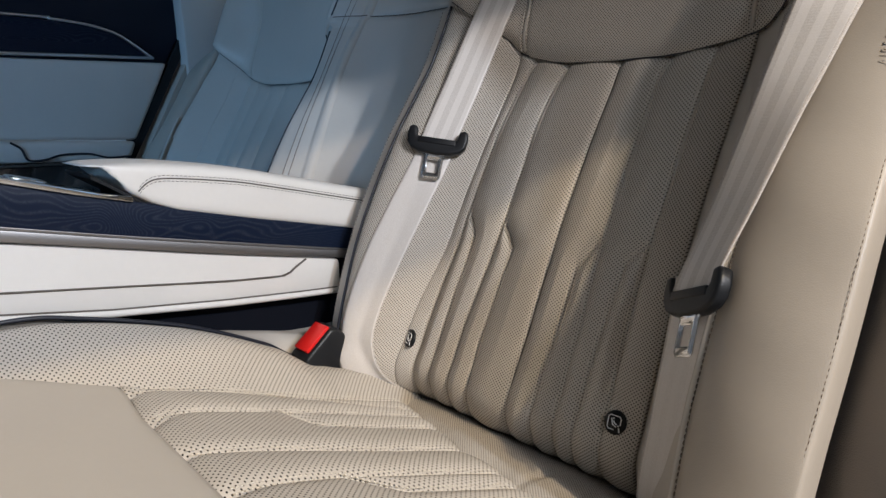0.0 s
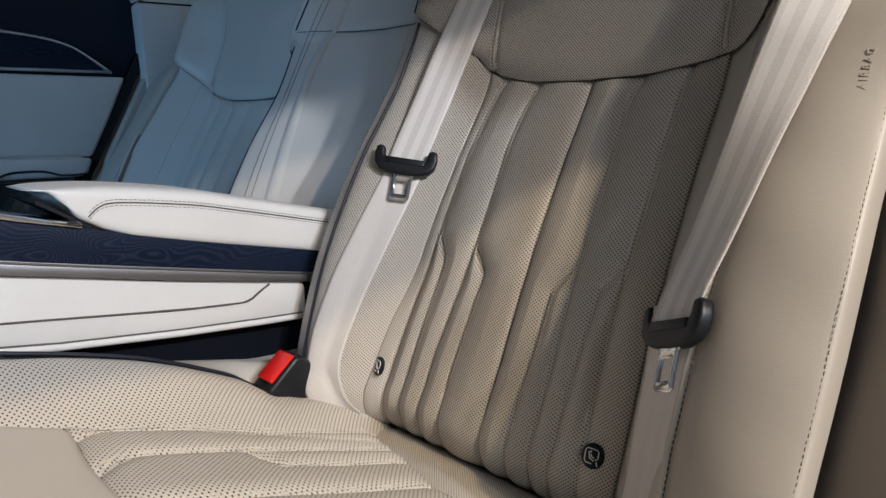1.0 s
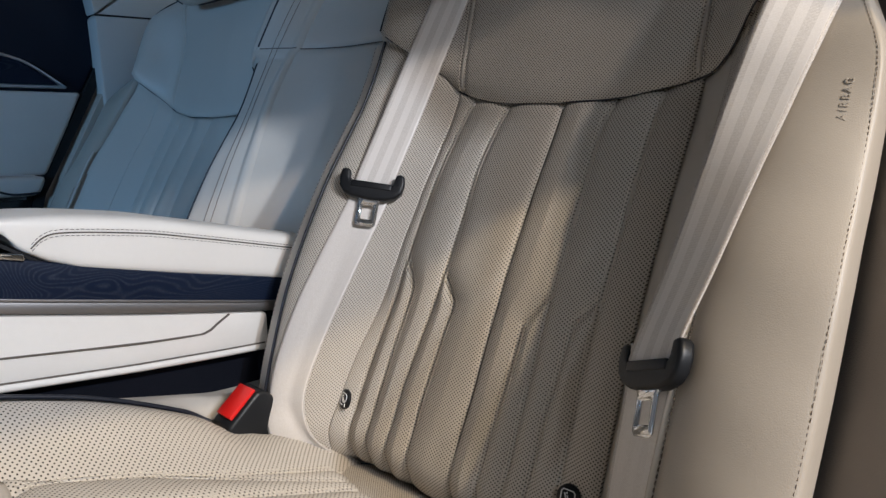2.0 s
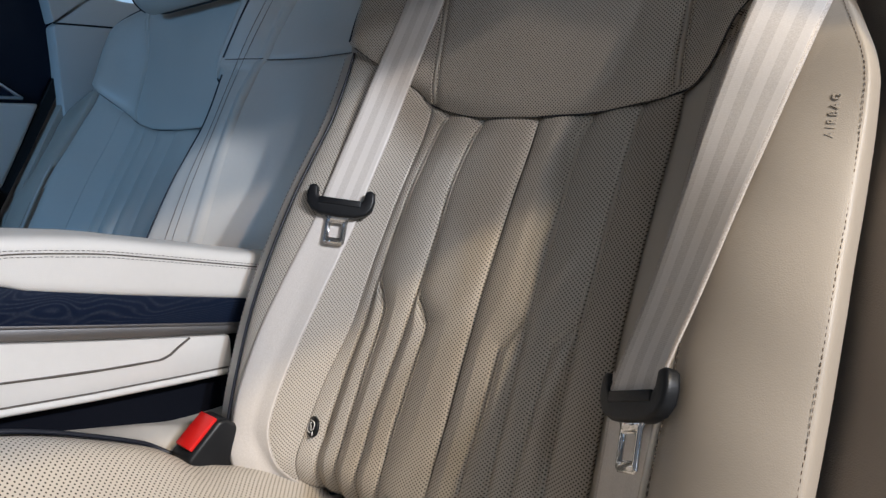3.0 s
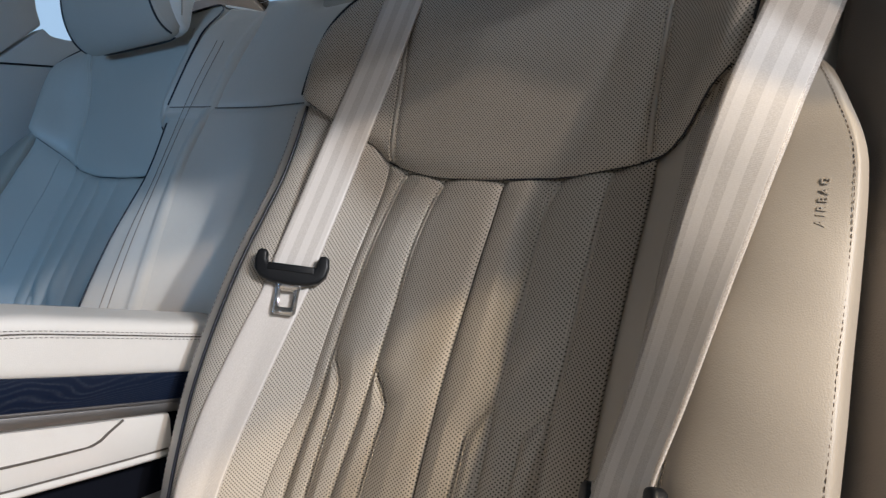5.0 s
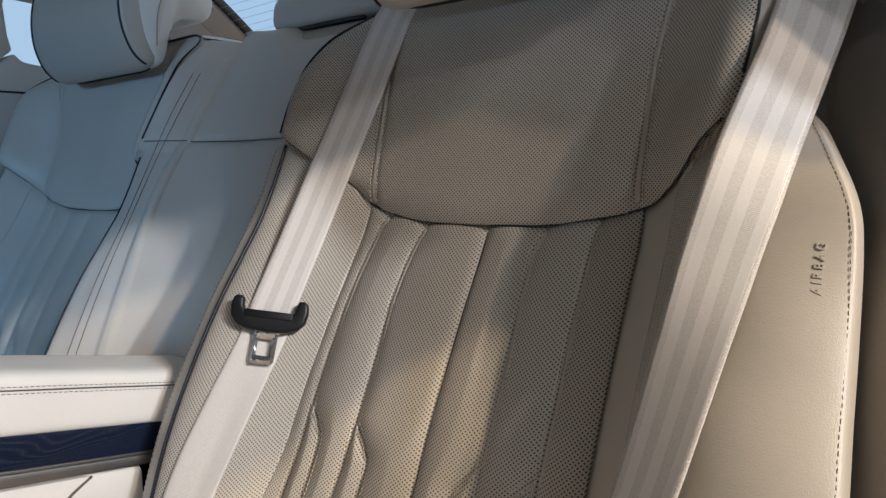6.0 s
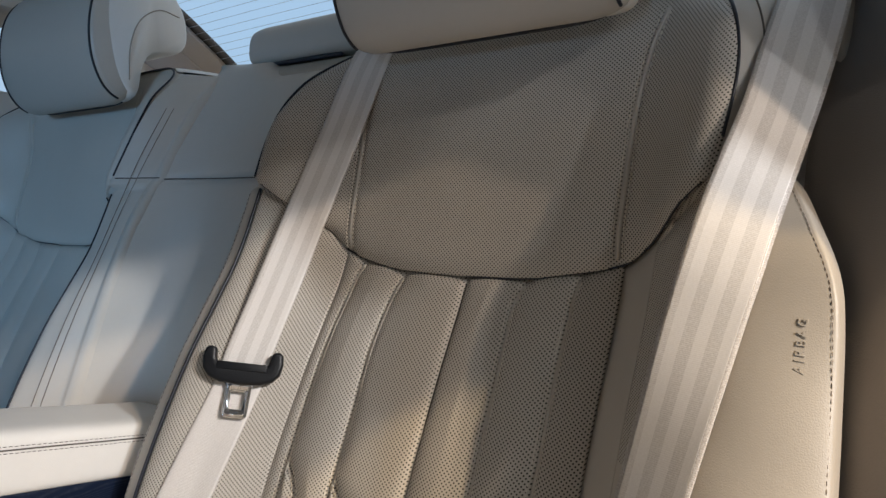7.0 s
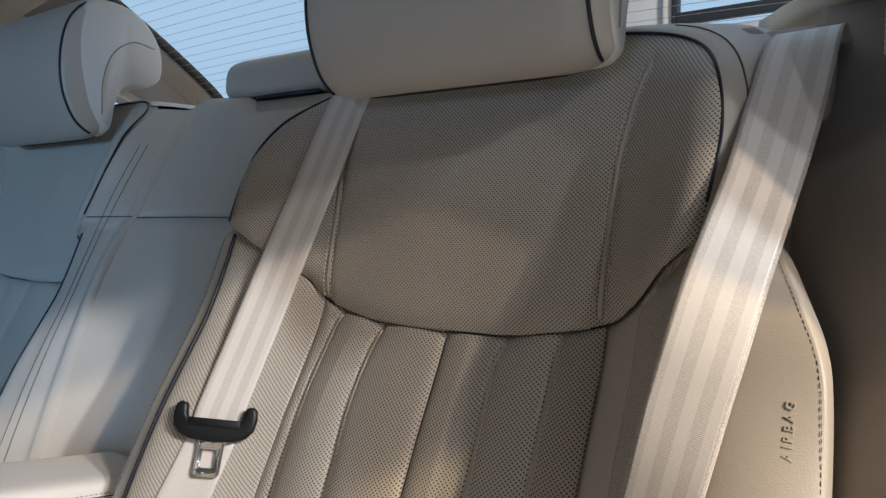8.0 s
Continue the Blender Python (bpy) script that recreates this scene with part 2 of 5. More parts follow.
def tube(name, pts, r, mat, parent, label="", sides=8):
    p = np.asarray(pts, float)
    t = unit(np.gradient(p, axis=0))
    ref = np.array([0.3, -1.0, 0.2])
    a = unit(np.cross(t, ref))
    b = np.cross(t, a)
    ang = np.linspace(0, 2 * np.pi, sides, endpoint=False)
    R = p[:, None] + r * (np.cos(ang)[None, :, None] * a[:, None] + np.sin(ang)[None, :, None] * b[:, None])
    return rings(name, R, mat, parent, label)


def stitches(name, pts, out, mat, parent, label="", pitch=0.0042, length=0.0030, r=0.00055):
    """A row of thread stitches along pts, each a small rounded bar; out: the direction off the surface."""
    p = np.asarray(pts, float)
    s = np.r_[0, np.cumsum(np.linalg.norm(np.diff(p, axis=0), axis=1))]
    out = unit(np.asarray(out, float))
    verts, faces = [], []
    rng = random.Random(len(p))
    at = 0.001
    while at + length < s[-1]:
        ends = [np.array([np.interp(at + d, s, p[:, k]) for k in range(3)]) for d in (0, length * 0.25, length * 0.75, length)]
        t = unit(ends[3] - ends[0])
        side = unit(np.cross(t, out))
        tilt = side * rng.uniform(-0.0002, 0.0002)
        base = len(verts)
        for e, k in zip(ends, (0.3, 1.0, 1.0, 0.3)):
            lift = out * (r * (0.9 if k == 1.0 else -0.2))
            for dx, dy in ((-1, -0.4), (1, -0.4), (0.6, 0.7), (-0.6, 0.7)):
                verts.append(e + lift + tilt + (side * dx + out * dy) * r * k)
        for k in range(3):
            for c in range(4):
                d = (c + 1) % 4
                faces.append((base + 4 * k + c, base + 4 * k + d, base + 4 * k + 4 + d, base + 4 * k + 4 + c))
        at += pitch
    return raw(name, verts, faces, mat, parent, label)


def block(name, size, at, mat, parent=None, label="", bevel=0.004, seg=3, turn=None):
    bm = bmesh.new()
    bmesh.ops.create_cube(bm, size=1.0)
    bmesh.ops.scale(bm, vec=size, verts=bm.verts)
    if bevel:
        bmesh.ops.bevel(bm, geom=list(bm.edges), offset=bevel, segments=seg, profile=0.5, affect="EDGES")
    m = Matrix.Translation(at)
    if turn is not None:
        m = m @ turn.to_4x4()
    bmesh.ops.transform(bm, matrix=m, verts=bm.verts)
    return part(name, bm, mat, parent, label)


def prism(name, poly, x0, x1, mat, parent=None, label="", bevel=0.0, seg=2, axis="x"):
    """A polygon of (y, z), or of (x, z) for axis y, of (x, y) for axis z, drawn out between two places on the axis."""
    def place(p, d):
        return {"x": (d, p[0], p[1]), "y": (p[0], d, p[1]), "z": (p[0], p[1], d)}[axis]
    bm = bmesh.new()
    lo = [bm.verts.new(place(p, x0)) for p in poly]
    hi = [bm.verts.new(place(p, x1)) for p in poly]
    bm.faces.new(lo), bm.faces.new(hi[::-1])
    for k in range(len(poly)):
        j = (k + 1) % len(poly)
        bm.faces.new((lo[j], lo[k], hi[k], hi[j]))
    if bevel:
        bmesh.ops.recalc_face_normals(bm, faces=bm.faces)
        bmesh.ops.bevel(bm, geom=[e for e in bm.edges if e.calc_face_angle(0) > 0.5], offset=bevel, segments=seg, profile=0.5, affect="EDGES")
    ob = part(name, bm, mat, parent, label)
    ob.data.set_sharp_from_angle(angle=0.6)
    return ob


def smooth_interp(x, xs, ys):
    """A smooth curve through (xs, ys) that does not overshoot."""
    xs, ys = np.asarray(xs, float), np.asarray(ys, float)
    h = np.diff(xs)
    d = np.diff(ys) / h
    m = np.r_[d[0], np.where(d[:-1] * d[1:] > 0, 2 * d[:-1] * d[1:] / (d[:-1] + d[1:] + 1e-15), 0), d[-1]]
    x = np.clip(np.asarray(x, float), xs[0], xs[-1])
    k = np.clip(np.searchsorted(xs, x) - 1, 0, len(h) - 1)
    t = (x - xs[k]) / h[k]
    return (2 * t**3 - 3 * t**2 + 1) * ys[k] + (t**3 - 2 * t**2 + t) * h[k] * m[k] + (3 * t**2 - 2 * t**3) * ys[k + 1] + (t**3 - t**2) * h[k] * m[k + 1]


def ease(t):
    t = np.clip(t, 0, 1)
    return t * t * (3 - 2 * t)


def line_distance(x, z, lines):
    """The distance of each (x, z) to the nearest of some polylines."""
    best = np.full(np.shape(x), 9.0)
    for pts in lines:
        for (ax, az), (bx, bz) in zip(pts[:-1], pts[1:]):
            dx, dz = bx - ax, bz - az
            t = np.clip(((x - ax) * dx + (z - az) * dz) / (dx * dx + dz * dz), 0, 1)
            best = np.minimum(best, np.hypot(x - ax - t * dx, z - az - t * dz))
    return best


# ---------------- form of a rear seat back: y as a function of x across and z up ----------------
MIRROR = -0.683  # the far seat is the near one mirrored: x becomes MIRROR - x
PROF_Z = (0.49, 0.515, 0.54, 0.565, 0.60, 0.728, 0.835, 0.924, 1.0, 1.06, 1.12, 1.17)
PROF_Y = (0.075, 0.030, -0.006, -0.012, 0.0, 0.048, 0.103, 0.154, 0.180, 0.198, 0.212, 0.235)
RISE_Z = (0.50, 0.60, 0.65, 0.73, 0.80, 0.887, 0.93, 1.0, 1.065, 1.126, 1.16)
RISE_R = (0.07, 0.074, 0.078, 0.083, 0.082, 0.076, 0.070, 0.055, 0.046, 0.030, 0.015)
RISE_L = (0.05, 0.060, 0.064, 0.067, 0.067, 0.063, 0.057, 0.048, 0.042, 0.025, 0.010)
SEAM_X = (-0.222, -0.203, -0.147, -0.121, -0.043, 0.015, 0.0675, 0.1285, 0.165, 0.187, 0.203, 0.222, 0.249)
SEAM_Z = (1.010, 1.000, 0.957, 0.936, 0.9214, 0.920, 0.9206, 0.929, 0.937, 0.953, 0.968, 0.986, 1.008)


def prof(z):
    return smooth_interp(z, PROF_Z, PROF_Y)


def back_y(x, z):
    left = smooth_interp(z, RISE_Z, RISE_L) * ease((-0.125 - x) / 0.09)
    right = smooth_interp(z, RISE_Z, RISE_R) * ease((x - 0.165) / 0.085)
    fade = ease((z - 0.935) / 0.06) * ease((1.16 - z) / 0.05)
    flare = 0.011 * fade * (np.clip((x - 0.168) / 0.06, 0, 1) ** 0.8 + np.clip((-0.130 - x) / 0.06, 0, 1) ** 0.8)
    flare = flare * (z > seam_z(x) - 0.004)
    return prof(z) - left - right - flare


def back_uv(x, z):
    left = smooth_interp(z, RISE_Z, RISE_L) * ease((-0.125 - x) / 0.09)
    right = smooth_interp(z, RISE_Z, RISE_R) * ease((x - 0.165) / 0.085)
    return np.stack([x + 0.5 * right - 0.5 * left, z * 1.12], -1)


def seam_z(x):
    return smooth_interp(x, SEAM_X, SEAM_Z)


TOP_C, TOP_H = 0.0125, 0.2355


def top_z(x, far=False):
    """Upper outline of the seat back; the far seat's inner wing has a squarer corner."""
    q = np.clip(np.abs(x - TOP_C) / TOP_H, 0, 1)
    p = np.where(x > TOP_C, 4.8, 12.0 if far else 3.0)
    return 1.012 + 0.160 * (1 - q**p) ** np.where(x > TOP_C, 1 / 4.5, 1 / 2.3)


def outline_x(far, n):
    """Places across the seat back, dense where the outline turns down at the wings."""
    f = np.linspace(0, 1, n // 4)
    right = (1 - f**4.5) ** (1 / 4.8)
    left = (1 - f**2.3) ** (1 / (12.0 if far else 3.0))
    q = np.concatenate([np.linspace(-0.8, 0.8, n // 2), right, -left])
    q = np.unique(np.round(q, 5))
    q = q[np.r_[True, np.diff(q) > 1e-5]]
    return TOP_C + TOP_H * q


def wing_x(x, z, far):
    """The wings draw in towards the cross seam; on the far seat the inner bolster is slimmer too."""
    x = x - 0.008 * ease((1.085 - z) / 0.09) * ease((x - 0.17) / 0.08) * ease((z - 0.93) / 0.06)
    if far:
        x = np.where(x > 0, x + 0.016 * ease(x / 0.15), x)
        k = 0.60 + 0.38 * ease((z - 0.98) / 0.17)
        x = np.where(x < -0.12, -0.12 + (x + 0.12) * k, x)
    return x


def edge_l(z):
    return smooth_interp(z, (0.49, 0.55, 0.64, 0.724, 0.93, 1.0), (-0.159, -0.157, -0.148, -0.133, -0.125, -0.118))


def edge_r(z):
    return 0.165 + 0 * z


# seams of the fluted insert, as (x, z)
FLUTES = [
    [(-0.093, 0.930), (-0.104, 0.916), (-0.109, 0.892), (-0.1125, 0.859), (-0.114, 0.821), (-0.1145, 0.786), (-0.1145, 0.756), (-0.1175, 0.712), (-0.1265, 0.663), (-0.1335, 0.618), (-0.137, 0.580), (-0.139, 0.50)],
    [(-0.0445, 0.922), (-0.0535, 0.900), (-0.0575, 0.875), (-0.0585, 0.844), (-0.056, 0.808), (-0.055, 0.782), (-0.0555, 0.750), (-0.0605, 0.705), (-0.0695, 0.659), (-0.0745, 0.632), (-0.0795, 0.572), (-0.082, 0.50)],
    [(-0.1145, 0.754), (-0.103, 0.741), (-0.0946, 0.7275), (-0.0955, 0.702), (-0.1013, 0.663), (-0.108, 0.602), (-0.110, 0.576), (-0.112, 0.50)],
    [(-0.0555, 0.748), (-0.0323, 0.7213), (-0.0361, 0.692), (-0.0415, 0.650), (-0.0455, 0.619), (-0.047, 0.585), (-0.050, 0.50)],
    [(0.0235, 0.922), (0.0225, 0.80), (0.0220, 0.732), (0.0190, 0.684), (0.0165, 0.645), (0.012, 0.599), (0.009, 0.50)],
    [(0.085, 0.924), (0.0755, 0.902), (0.0745, 0.887), (0.0765, 0.857), (0.0785, 0.80), (0.0785, 0.746), (0.0775, 0.696), (0.0768, 0.665), (0.0745, 0.620), (0.072, 0.50)],
    [(0.132, 0.932), (0.1268, 0.907), (0.1272, 0.85), (0.1285, 0.792), (0.1285, 0.75), (0.1280, 0.70), (0.1275, 0.665), (0.1272, 0.640), (0.127, 0.50)],
    [(0.0785, 0.745), (0.0711, 0.7353), (0.0568, 0.717), (0.0550, 0.691), (0.0530, 0.664), (0.0495, 0.635), (0.0465, 0.612), (0.042, 0.50)],
    [(0.1285, 0.750), (0.1182, 0.737), (0.1080, 0.7264), (0.1068, 0.711), (0.1039, 0.680), (0.1005, 0.654), (0.0985, 0.632), (0.094, 0.50)],
]
CENTER = FLUTES[4]
WING_L = [(-0.1178, 0.9301), (-0.1185, 0.9421), (-0.1219, 1.002), (-0.1259, 1.0704), (-0.1199, 1.14)]
WING_R = [(0.161, 0.938), (0.161, 1.0), (0.163, 1.06), (0.172, 1.105), (0.1805, 1.132), (0.183, 1.143)]


def pillow(d, depth, width):
    """Height of a padded cover at distance d from its seam."""
    return depth * (1 - np.exp(-((np.maximum(d, 0) / width) ** 1.2)))


def flute_swell(d):
    """A tight fold at the seam, then a broad arch towards the middle of the flute."""
    return pillow(d, 0.0042, 0.0034) + 0.0058 * (1 - np.exp(-((np.maximum(d, 0) / 0.017) ** 1.4)))


def piping_x(z):
    return smooth_interp(z, (0.49, 0.56, 0.62, 0.75, 0.90, 1.0, 1.03, 1.07, 1.105, 1.13, 1.15, 1.165), (-0.205, -0.215, -0.219, -0.219, -0.217, -0.216, -0.2215, -0.2215, -0.2215, -0.2215, -0.219, -0.21))


def airbag_out_x(z):
    return smooth_interp(z, (0.5, 0.60, 0.69, 0.74, 0.79, 0.83, 0.87, 0.91, 0.946, 0.97, 0.99, 1.003, 1.012), (0.321, 0.322, 0.3235, 0.3242, 0.3235, 0.3215, 0.3200, 0.3184, 0.3145, 0.308, 0.299, 0.288, 0.272))


def airbag_in_x(z):
    return smooth_interp(z, (0.5, 0.56, 0.62, 0.655, 0.69, 0.73, 0.77, 0.85, 0.90, 1.012), (0.262, 0.242, 0.2365, 0.2360, 0.2380, 0.2395, 0.2400, 0.246, 0.250, 0.252))


AIR_Z = (0.50, 0.60, 0.648, 0.697, 0.751, 0.80, 0.852, 0.889, 0.926, 0.96, 1.0, 1.015)
AIR_Y = (-0.10, -0.085, -0.069, -0.046, -0.022, 0.004, 0.041, 0.062, 0.080, 0.100, 0.140, 0.16)


def airbag_y(x, z):
    a, b = airbag_in_x(z), airbag_out_x(z)
    s = np.clip((x - a) / (b - a), 0, 1)
    return (1 - s) * back_y(a, z) + s * smooth_interp(z, AIR_Z, AIR_Y) - 0.010 * np.sin(np.pi * s) ** 0.7 * ease((1.0 - z) / 0.14)


def seat_back(far):
    """One outboard seat back. far: the mirrored one."""
    if far:
        root = thing("rear_seat", "far grey-cream leather rear seat back with fluted insert and navy piping", "car seat", "rear seats", at=(MIRROR - 0.015, 0.1, 0.5))
    else:
        root = thing("rear_seat", "cream perforated leather rear seat back with fluted insert and navy piping", "car seat", "rear seats", at=(0.015, 0.1, 0.5))
    perf, fine = (LEATHER, LEATHER) if far else (PERF, PERF_FINE)

    def place(P):
        P = np.array(P, float)
        P[..., 0] = wing_x(P[..., 0], P[..., 2], far)
        if far:
            P[..., 0] = MIRROR - P[..., 0]
        return P

    def sheet(name, X, Z, Y, mat, label="", back=0.012):
        return grid(name, place(np.stack([X, Y, Z], -1)), mat, root, label, back_uv(X, Z), flip=far, back=back)

    def on_back(pts, lift=0.0):
        p = np.asarray(pts, float)
        return place(np.stack([p[:, 0], back_y(p[:, 0], p[:, 1]) - lift, p[:, 1]], -1))

    nx = 90 if far else 250
    nz = 60 if far else 170
    # fluted insert
    s, t = np.meshgrid(np.linspace(0, 1, nx), np.linspace(0, 1, nz))
    z0 = 0.495 + 0.44 * t
    X = edge_l(z0) + s * (edge_r(z0) - edge_l(z0))
    Z = 0.495 + (seam_z(X) - 0.495) * t
    X = edge_l(Z) + s * (edge_r(Z) - edge_l(Z))
    d = line_distance(X, Z, FLUTES)
    border = np.minimum(np.minimum(X - edge_l(Z), edge_r(Z) - X), (seam_z(X) - Z) * 2.2)
    # each flute swells from a tight seam and steps down to the next one
    swell = flute_swell(d) + pillow(border, 0.0055, 0.007)
    sag = 0.0009 * np.sin(31 * Z + 9 * X) * np.exp(-((d - 0.02) ** 2) / 0.0004)
    Y = back_y(X, Z) + 0.0125 - swell + sag
    sheet("fluted_insert", X, Z, Y, perf)
    for line in FLUTES:
        pts = curve_pts(line, 90)
        pts = pts[pts[:, 1] < seam_z(pts[:, 0]) - 0.004]
        if far:
            continue
        if line is CENTER:
            tube("center_seam", on_back(pts, -0.0075), 0.0011, THREAD_DARK, root)
            continue
        upper = pts[pts[:, 1] > 0.735] if line[0][1] > 0.9 else pts[:0]
        if len(upper) > 3:
            # twin-needle seam: a flat raised band between two rows of thread
            q = upper + np.array([0.0016, 0])
            tube("flute_welt", on_back(q, -0.0062), 0.0019, LEATHER, root)
        for off in (-0.0030, 0.0040):
            q = (upper if off > 0 and len(upper) > 3 else pts) + np.array([off, 0])
            P = on_back(q, float(flute_swell(abs(off))) - 0.0070)
            stitches("stitching", P, (0, -1, 0.35), THREAD, root, pitch=0.0042, length=0.0030, r=0.00046)
    # inner bolster, up to the seam below the wing
    s, t = np.meshgrid(np.linspace(0, 1, 44), np.linspace(0, 1, 110))
    z0 = 0.495 + 0.46 * t
    X = piping_x(z0) + s * (edge_l(z0) - piping_x(z0))
    for _ in range(6):
        foot = 0.505 + 0.065 * ease((-0.150 - X) / 0.075)
        head = seam_z(X)
        Z = foot + (head - foot) * t
        X = 0.5 * X + 0.5 * (piping_x(Z) + s * (edge_l(np.minimum(Z, 0.94)) - piping_x(Z)))
    border = np.minimum(edge_l(np.minimum(Z, 0.94)) - X, np.minimum(np.maximum(seam_z(X) - Z, 0) * 1.6, (Z - foot) * 0.35))
    sheet("inner_bolster", X, Z, back_y(X, Z) + 0.004 - pillow(border, 0.006, 0.008), perf)
    # side of the inner bolster, turned back towards the middle seat
    if far:
        s, t = np.meshgrid(np.linspace(0, 1, 30), np.linspace(0, 1, 130))
        Z = 0.575 + 0.58 * t
        knee = 0.008 - (0.008 - pillow(np.abs(Z - 1.014), 0.003, 0.008)) * ease(s / 0.35)
        edge = wing_x(piping_x(Z), Z, True) - 0.001
        lean = np.interp(Z, (0.575, 0.85, 1.014, 1.15), (0.05, 0.054, 0.056, 0.024))
        X = MIRROR - (edge - lean * s)
        ridge_y = smooth_interp(Z, (0.575, 0.848, 0.954, 1.016, 1.046, 1.079, 1.113, 1.132, 1.158), (-0.03, 0.069, 0.116, 0.157, 0.174, 0.192, 0.214, 0.232, 0.262))
        Y = (1 - s) * (back_y(piping_x(Z), Z) + 0.002) + s * ridge_y + 0.003 - knee - 0.007 * np.sin(np.pi * np.minimum(s / 0.8, 1)) - 0.0015 * np.exp(-(((s - 0.92) / 0.05) ** 2))
        P = np.stack([X, Y, Z], -1)
        P = np.concatenate([P, P[:, -1:] + [0.003, 0.006, 0], P[:, -1:] + [0.004, 0.05, 0]], 1)
        grid("bolster_side", P, LEATHER, root, "", P[..., 1:])
        for k in (13, 17):
            q = curve_pts(P[6:-4:14, k], 90) + np.array([0.0006, -0.0016, 0.0])
            tube("side_stitching", q, 0.00034, THREAD_TAN, root, "tan double seam")
        row = int(np.argmin(np.abs(Z[:, 0] - 1.014)))
        tube("side_seam", P[row, 3:-3] + np.array([0, -0.0004, 0]), 0.0007, THREAD_DARK, root)
    else:
        s, t = np.meshgrid(np.linspace(0, 1, 26), np.linspace(0, 1, 110))
        Z = 0.575 + 0.436 * t
        a = 0.5 * np.pi * s
        shut = 1 - 0.6 * ease((Z - 0.985) / 0.028) ** 2
        X = piping_x(Z) - 0.0008 - (0.034 * np.sin(a) ** 0.7 + 0.004 * s) * shut
        X = X + 0.012 * np.exp(-((Z - 0.575) / 0.03) ** 2) * s
        Y = back_y(piping_x(Z), Z) - 0.0012 + 0.10 * (1 - np.cos(a)) ** 2.2 + 0.008 * s - 0.0006 * np.sin(np.pi * np.minimum(s / 0.5, 1)) + 0.012 * ease((Z - 0.99) / 0.021) ** 3
        P = np.stack([X, Y, Z], -1)
        P = np.concatenate([P, P[-1:] + [0.004, 0.012, 0.002], P[-1:] + [0.01, 0.03, 0.0]])
        grid("bolster_side", P, LEATHER, root, "", P[..., 1:], flip=True)
        zz = np.linspace(0.62, 1.0, 150)
        a = 0.5 * np.pi * 0.24
        q = np.stack([piping_x(zz) - 0.0010 - 0.034 * np.sin(a) ** 0.7 - 0.001, back_y(piping_x(zz), zz) + 0.0010 + 0.10 * (1 - np.cos(a)) ** 2.2 - 0.0012, zz], -1)
        stitches("side_stitching", q, (-1, -1, 0.2), THREAD_DARK, root, pitch=0.0052, length=0.0036, r=0.0004)
    # outer bolster: plain inner wall, finely perforated crest
    for name, x0, x1, za, zb, mat in (("outer_wall", 0.165, 0.196, 0.495, 0.0, LEATHER), ("outer_crest", 0.196, 0.249, 0.82, 0.0, fine), ("outer_wall_lower", 0.196, 0.249, 0.495, 0.82, LEATHER)):
        s, t = np.meshgrid(np.linspace(0, 1, 24), np.linspace(0, 1, 80))
        top = seam_z(x0 + s * (x1 - x0)) if not zb else zb
        X = x0 + s * (x1 - x0)
        if name == "outer_wall_lower":
            X = x0 + s * (airbag_in_x(za + (zb - za) * t) - x0)
        Z = za + (top - za) * t
        border = np.full(X.shape, 1.0)
        if x0 == 0.165:
            border = np.minimum(border, X - x0)
        if not zb:
            border = np.minimum(border, (seam_z(X) - Z) * 0.8)
        if x1 > 0.24:
            border = np.minimum(border, X.max(1, keepdims=True) - X)
        dent = 0.008 * np.exp(-(((X - 0.232) / 0.018) ** 2 + ((Z - 0.972) / 0.03) ** 2))
        sheet(name, X, Z, back_y(X, Z) + 0.007 - pillow(border, 0.008, 0.009) + dent, mat, back=0.006 if x0 == 0.165 else 0.0)
    # side airbag cover and its rolled outer edge
    s, t = np.meshgrid(np.linspace(0, 1, 44), np.linspace(0, 1, 110))
    Z = 0.50 + 0.512 * t
    a, b = airbag_in_x(Z), airbag_out_x(Z)
    X = a + s * (b - a)
    border = np.minimum(X - a, 1.012 - Z)
    wrinkle = 0.0007 * np.sin(60 * Z + 40 * X) * np.sin(23 * Z + 3)
    Y = airbag_y(X, Z) - pillow(border, 0.005, 0.007) + wrinkle
    panel = sheet("side_airbag_cover", X, Z, Y, LEATHER_DIMMED)
    s, t = np.meshgrid(np.linspace(0, 1, 14), np.linspace(0, 1, 110))
    Z = 0.50 + 0.512 * t
    b = airbag_out_x(Z)
    ang = s * np.pi * 0.62
    X = b - 0.0012 + 0.0024 * np.sin(ang)
    Y = airbag_y(b, Z) - 0.0050 + 0.0014 * np.exp(-((s / 0.06) ** 2)) + 0.012 * (1 - np.cos(ang)) + 0.012 * s**3
    grid("airbag_cover_edge", place(np.stack([X, Y, Z], -1)), LEATHER_DIMMED, root, "", back_uv(X, Z), flip=far)
    zz = np.linspace(0.52, 1.004, 160)
    stitches("edge_stitching", place(np.stack([airbag_out_x(zz) - 0.0026, airbag_y(airbag_out_x(zz) - 0.0026, zz) - 0.0050, zz], -1)), (0.1, -1, 0.3), THREAD_TAN, root, pitch=0.0042, length=0.0032, r=0.00024)
    zz = np.linspace(0.52, 0.80, 90)
    stitches("edge_stitching", place(np.stack([airbag_in_x(zz) + 0.0035, airbag_y(airbag_in_x(zz) + 0.0035, zz) - 0.0036, zz], -1)), (-0.2, -1, 0.3), THREAD_DARK, root, pitch=0.0046, length=0.0035, r=0.00055)
    zz = np.linspace(0.52, 0.86, 110)
    tube("edge_welt", place(np.stack([airbag_in_x(zz) - 0.0008, airbag_y(airbag_in_x(zz), zz) - 0.0026, zz], -1)), 0.0024, LEATHER, root)
    # upper panel with its two wings
    x = outline_x(far, 80 if far else 220)
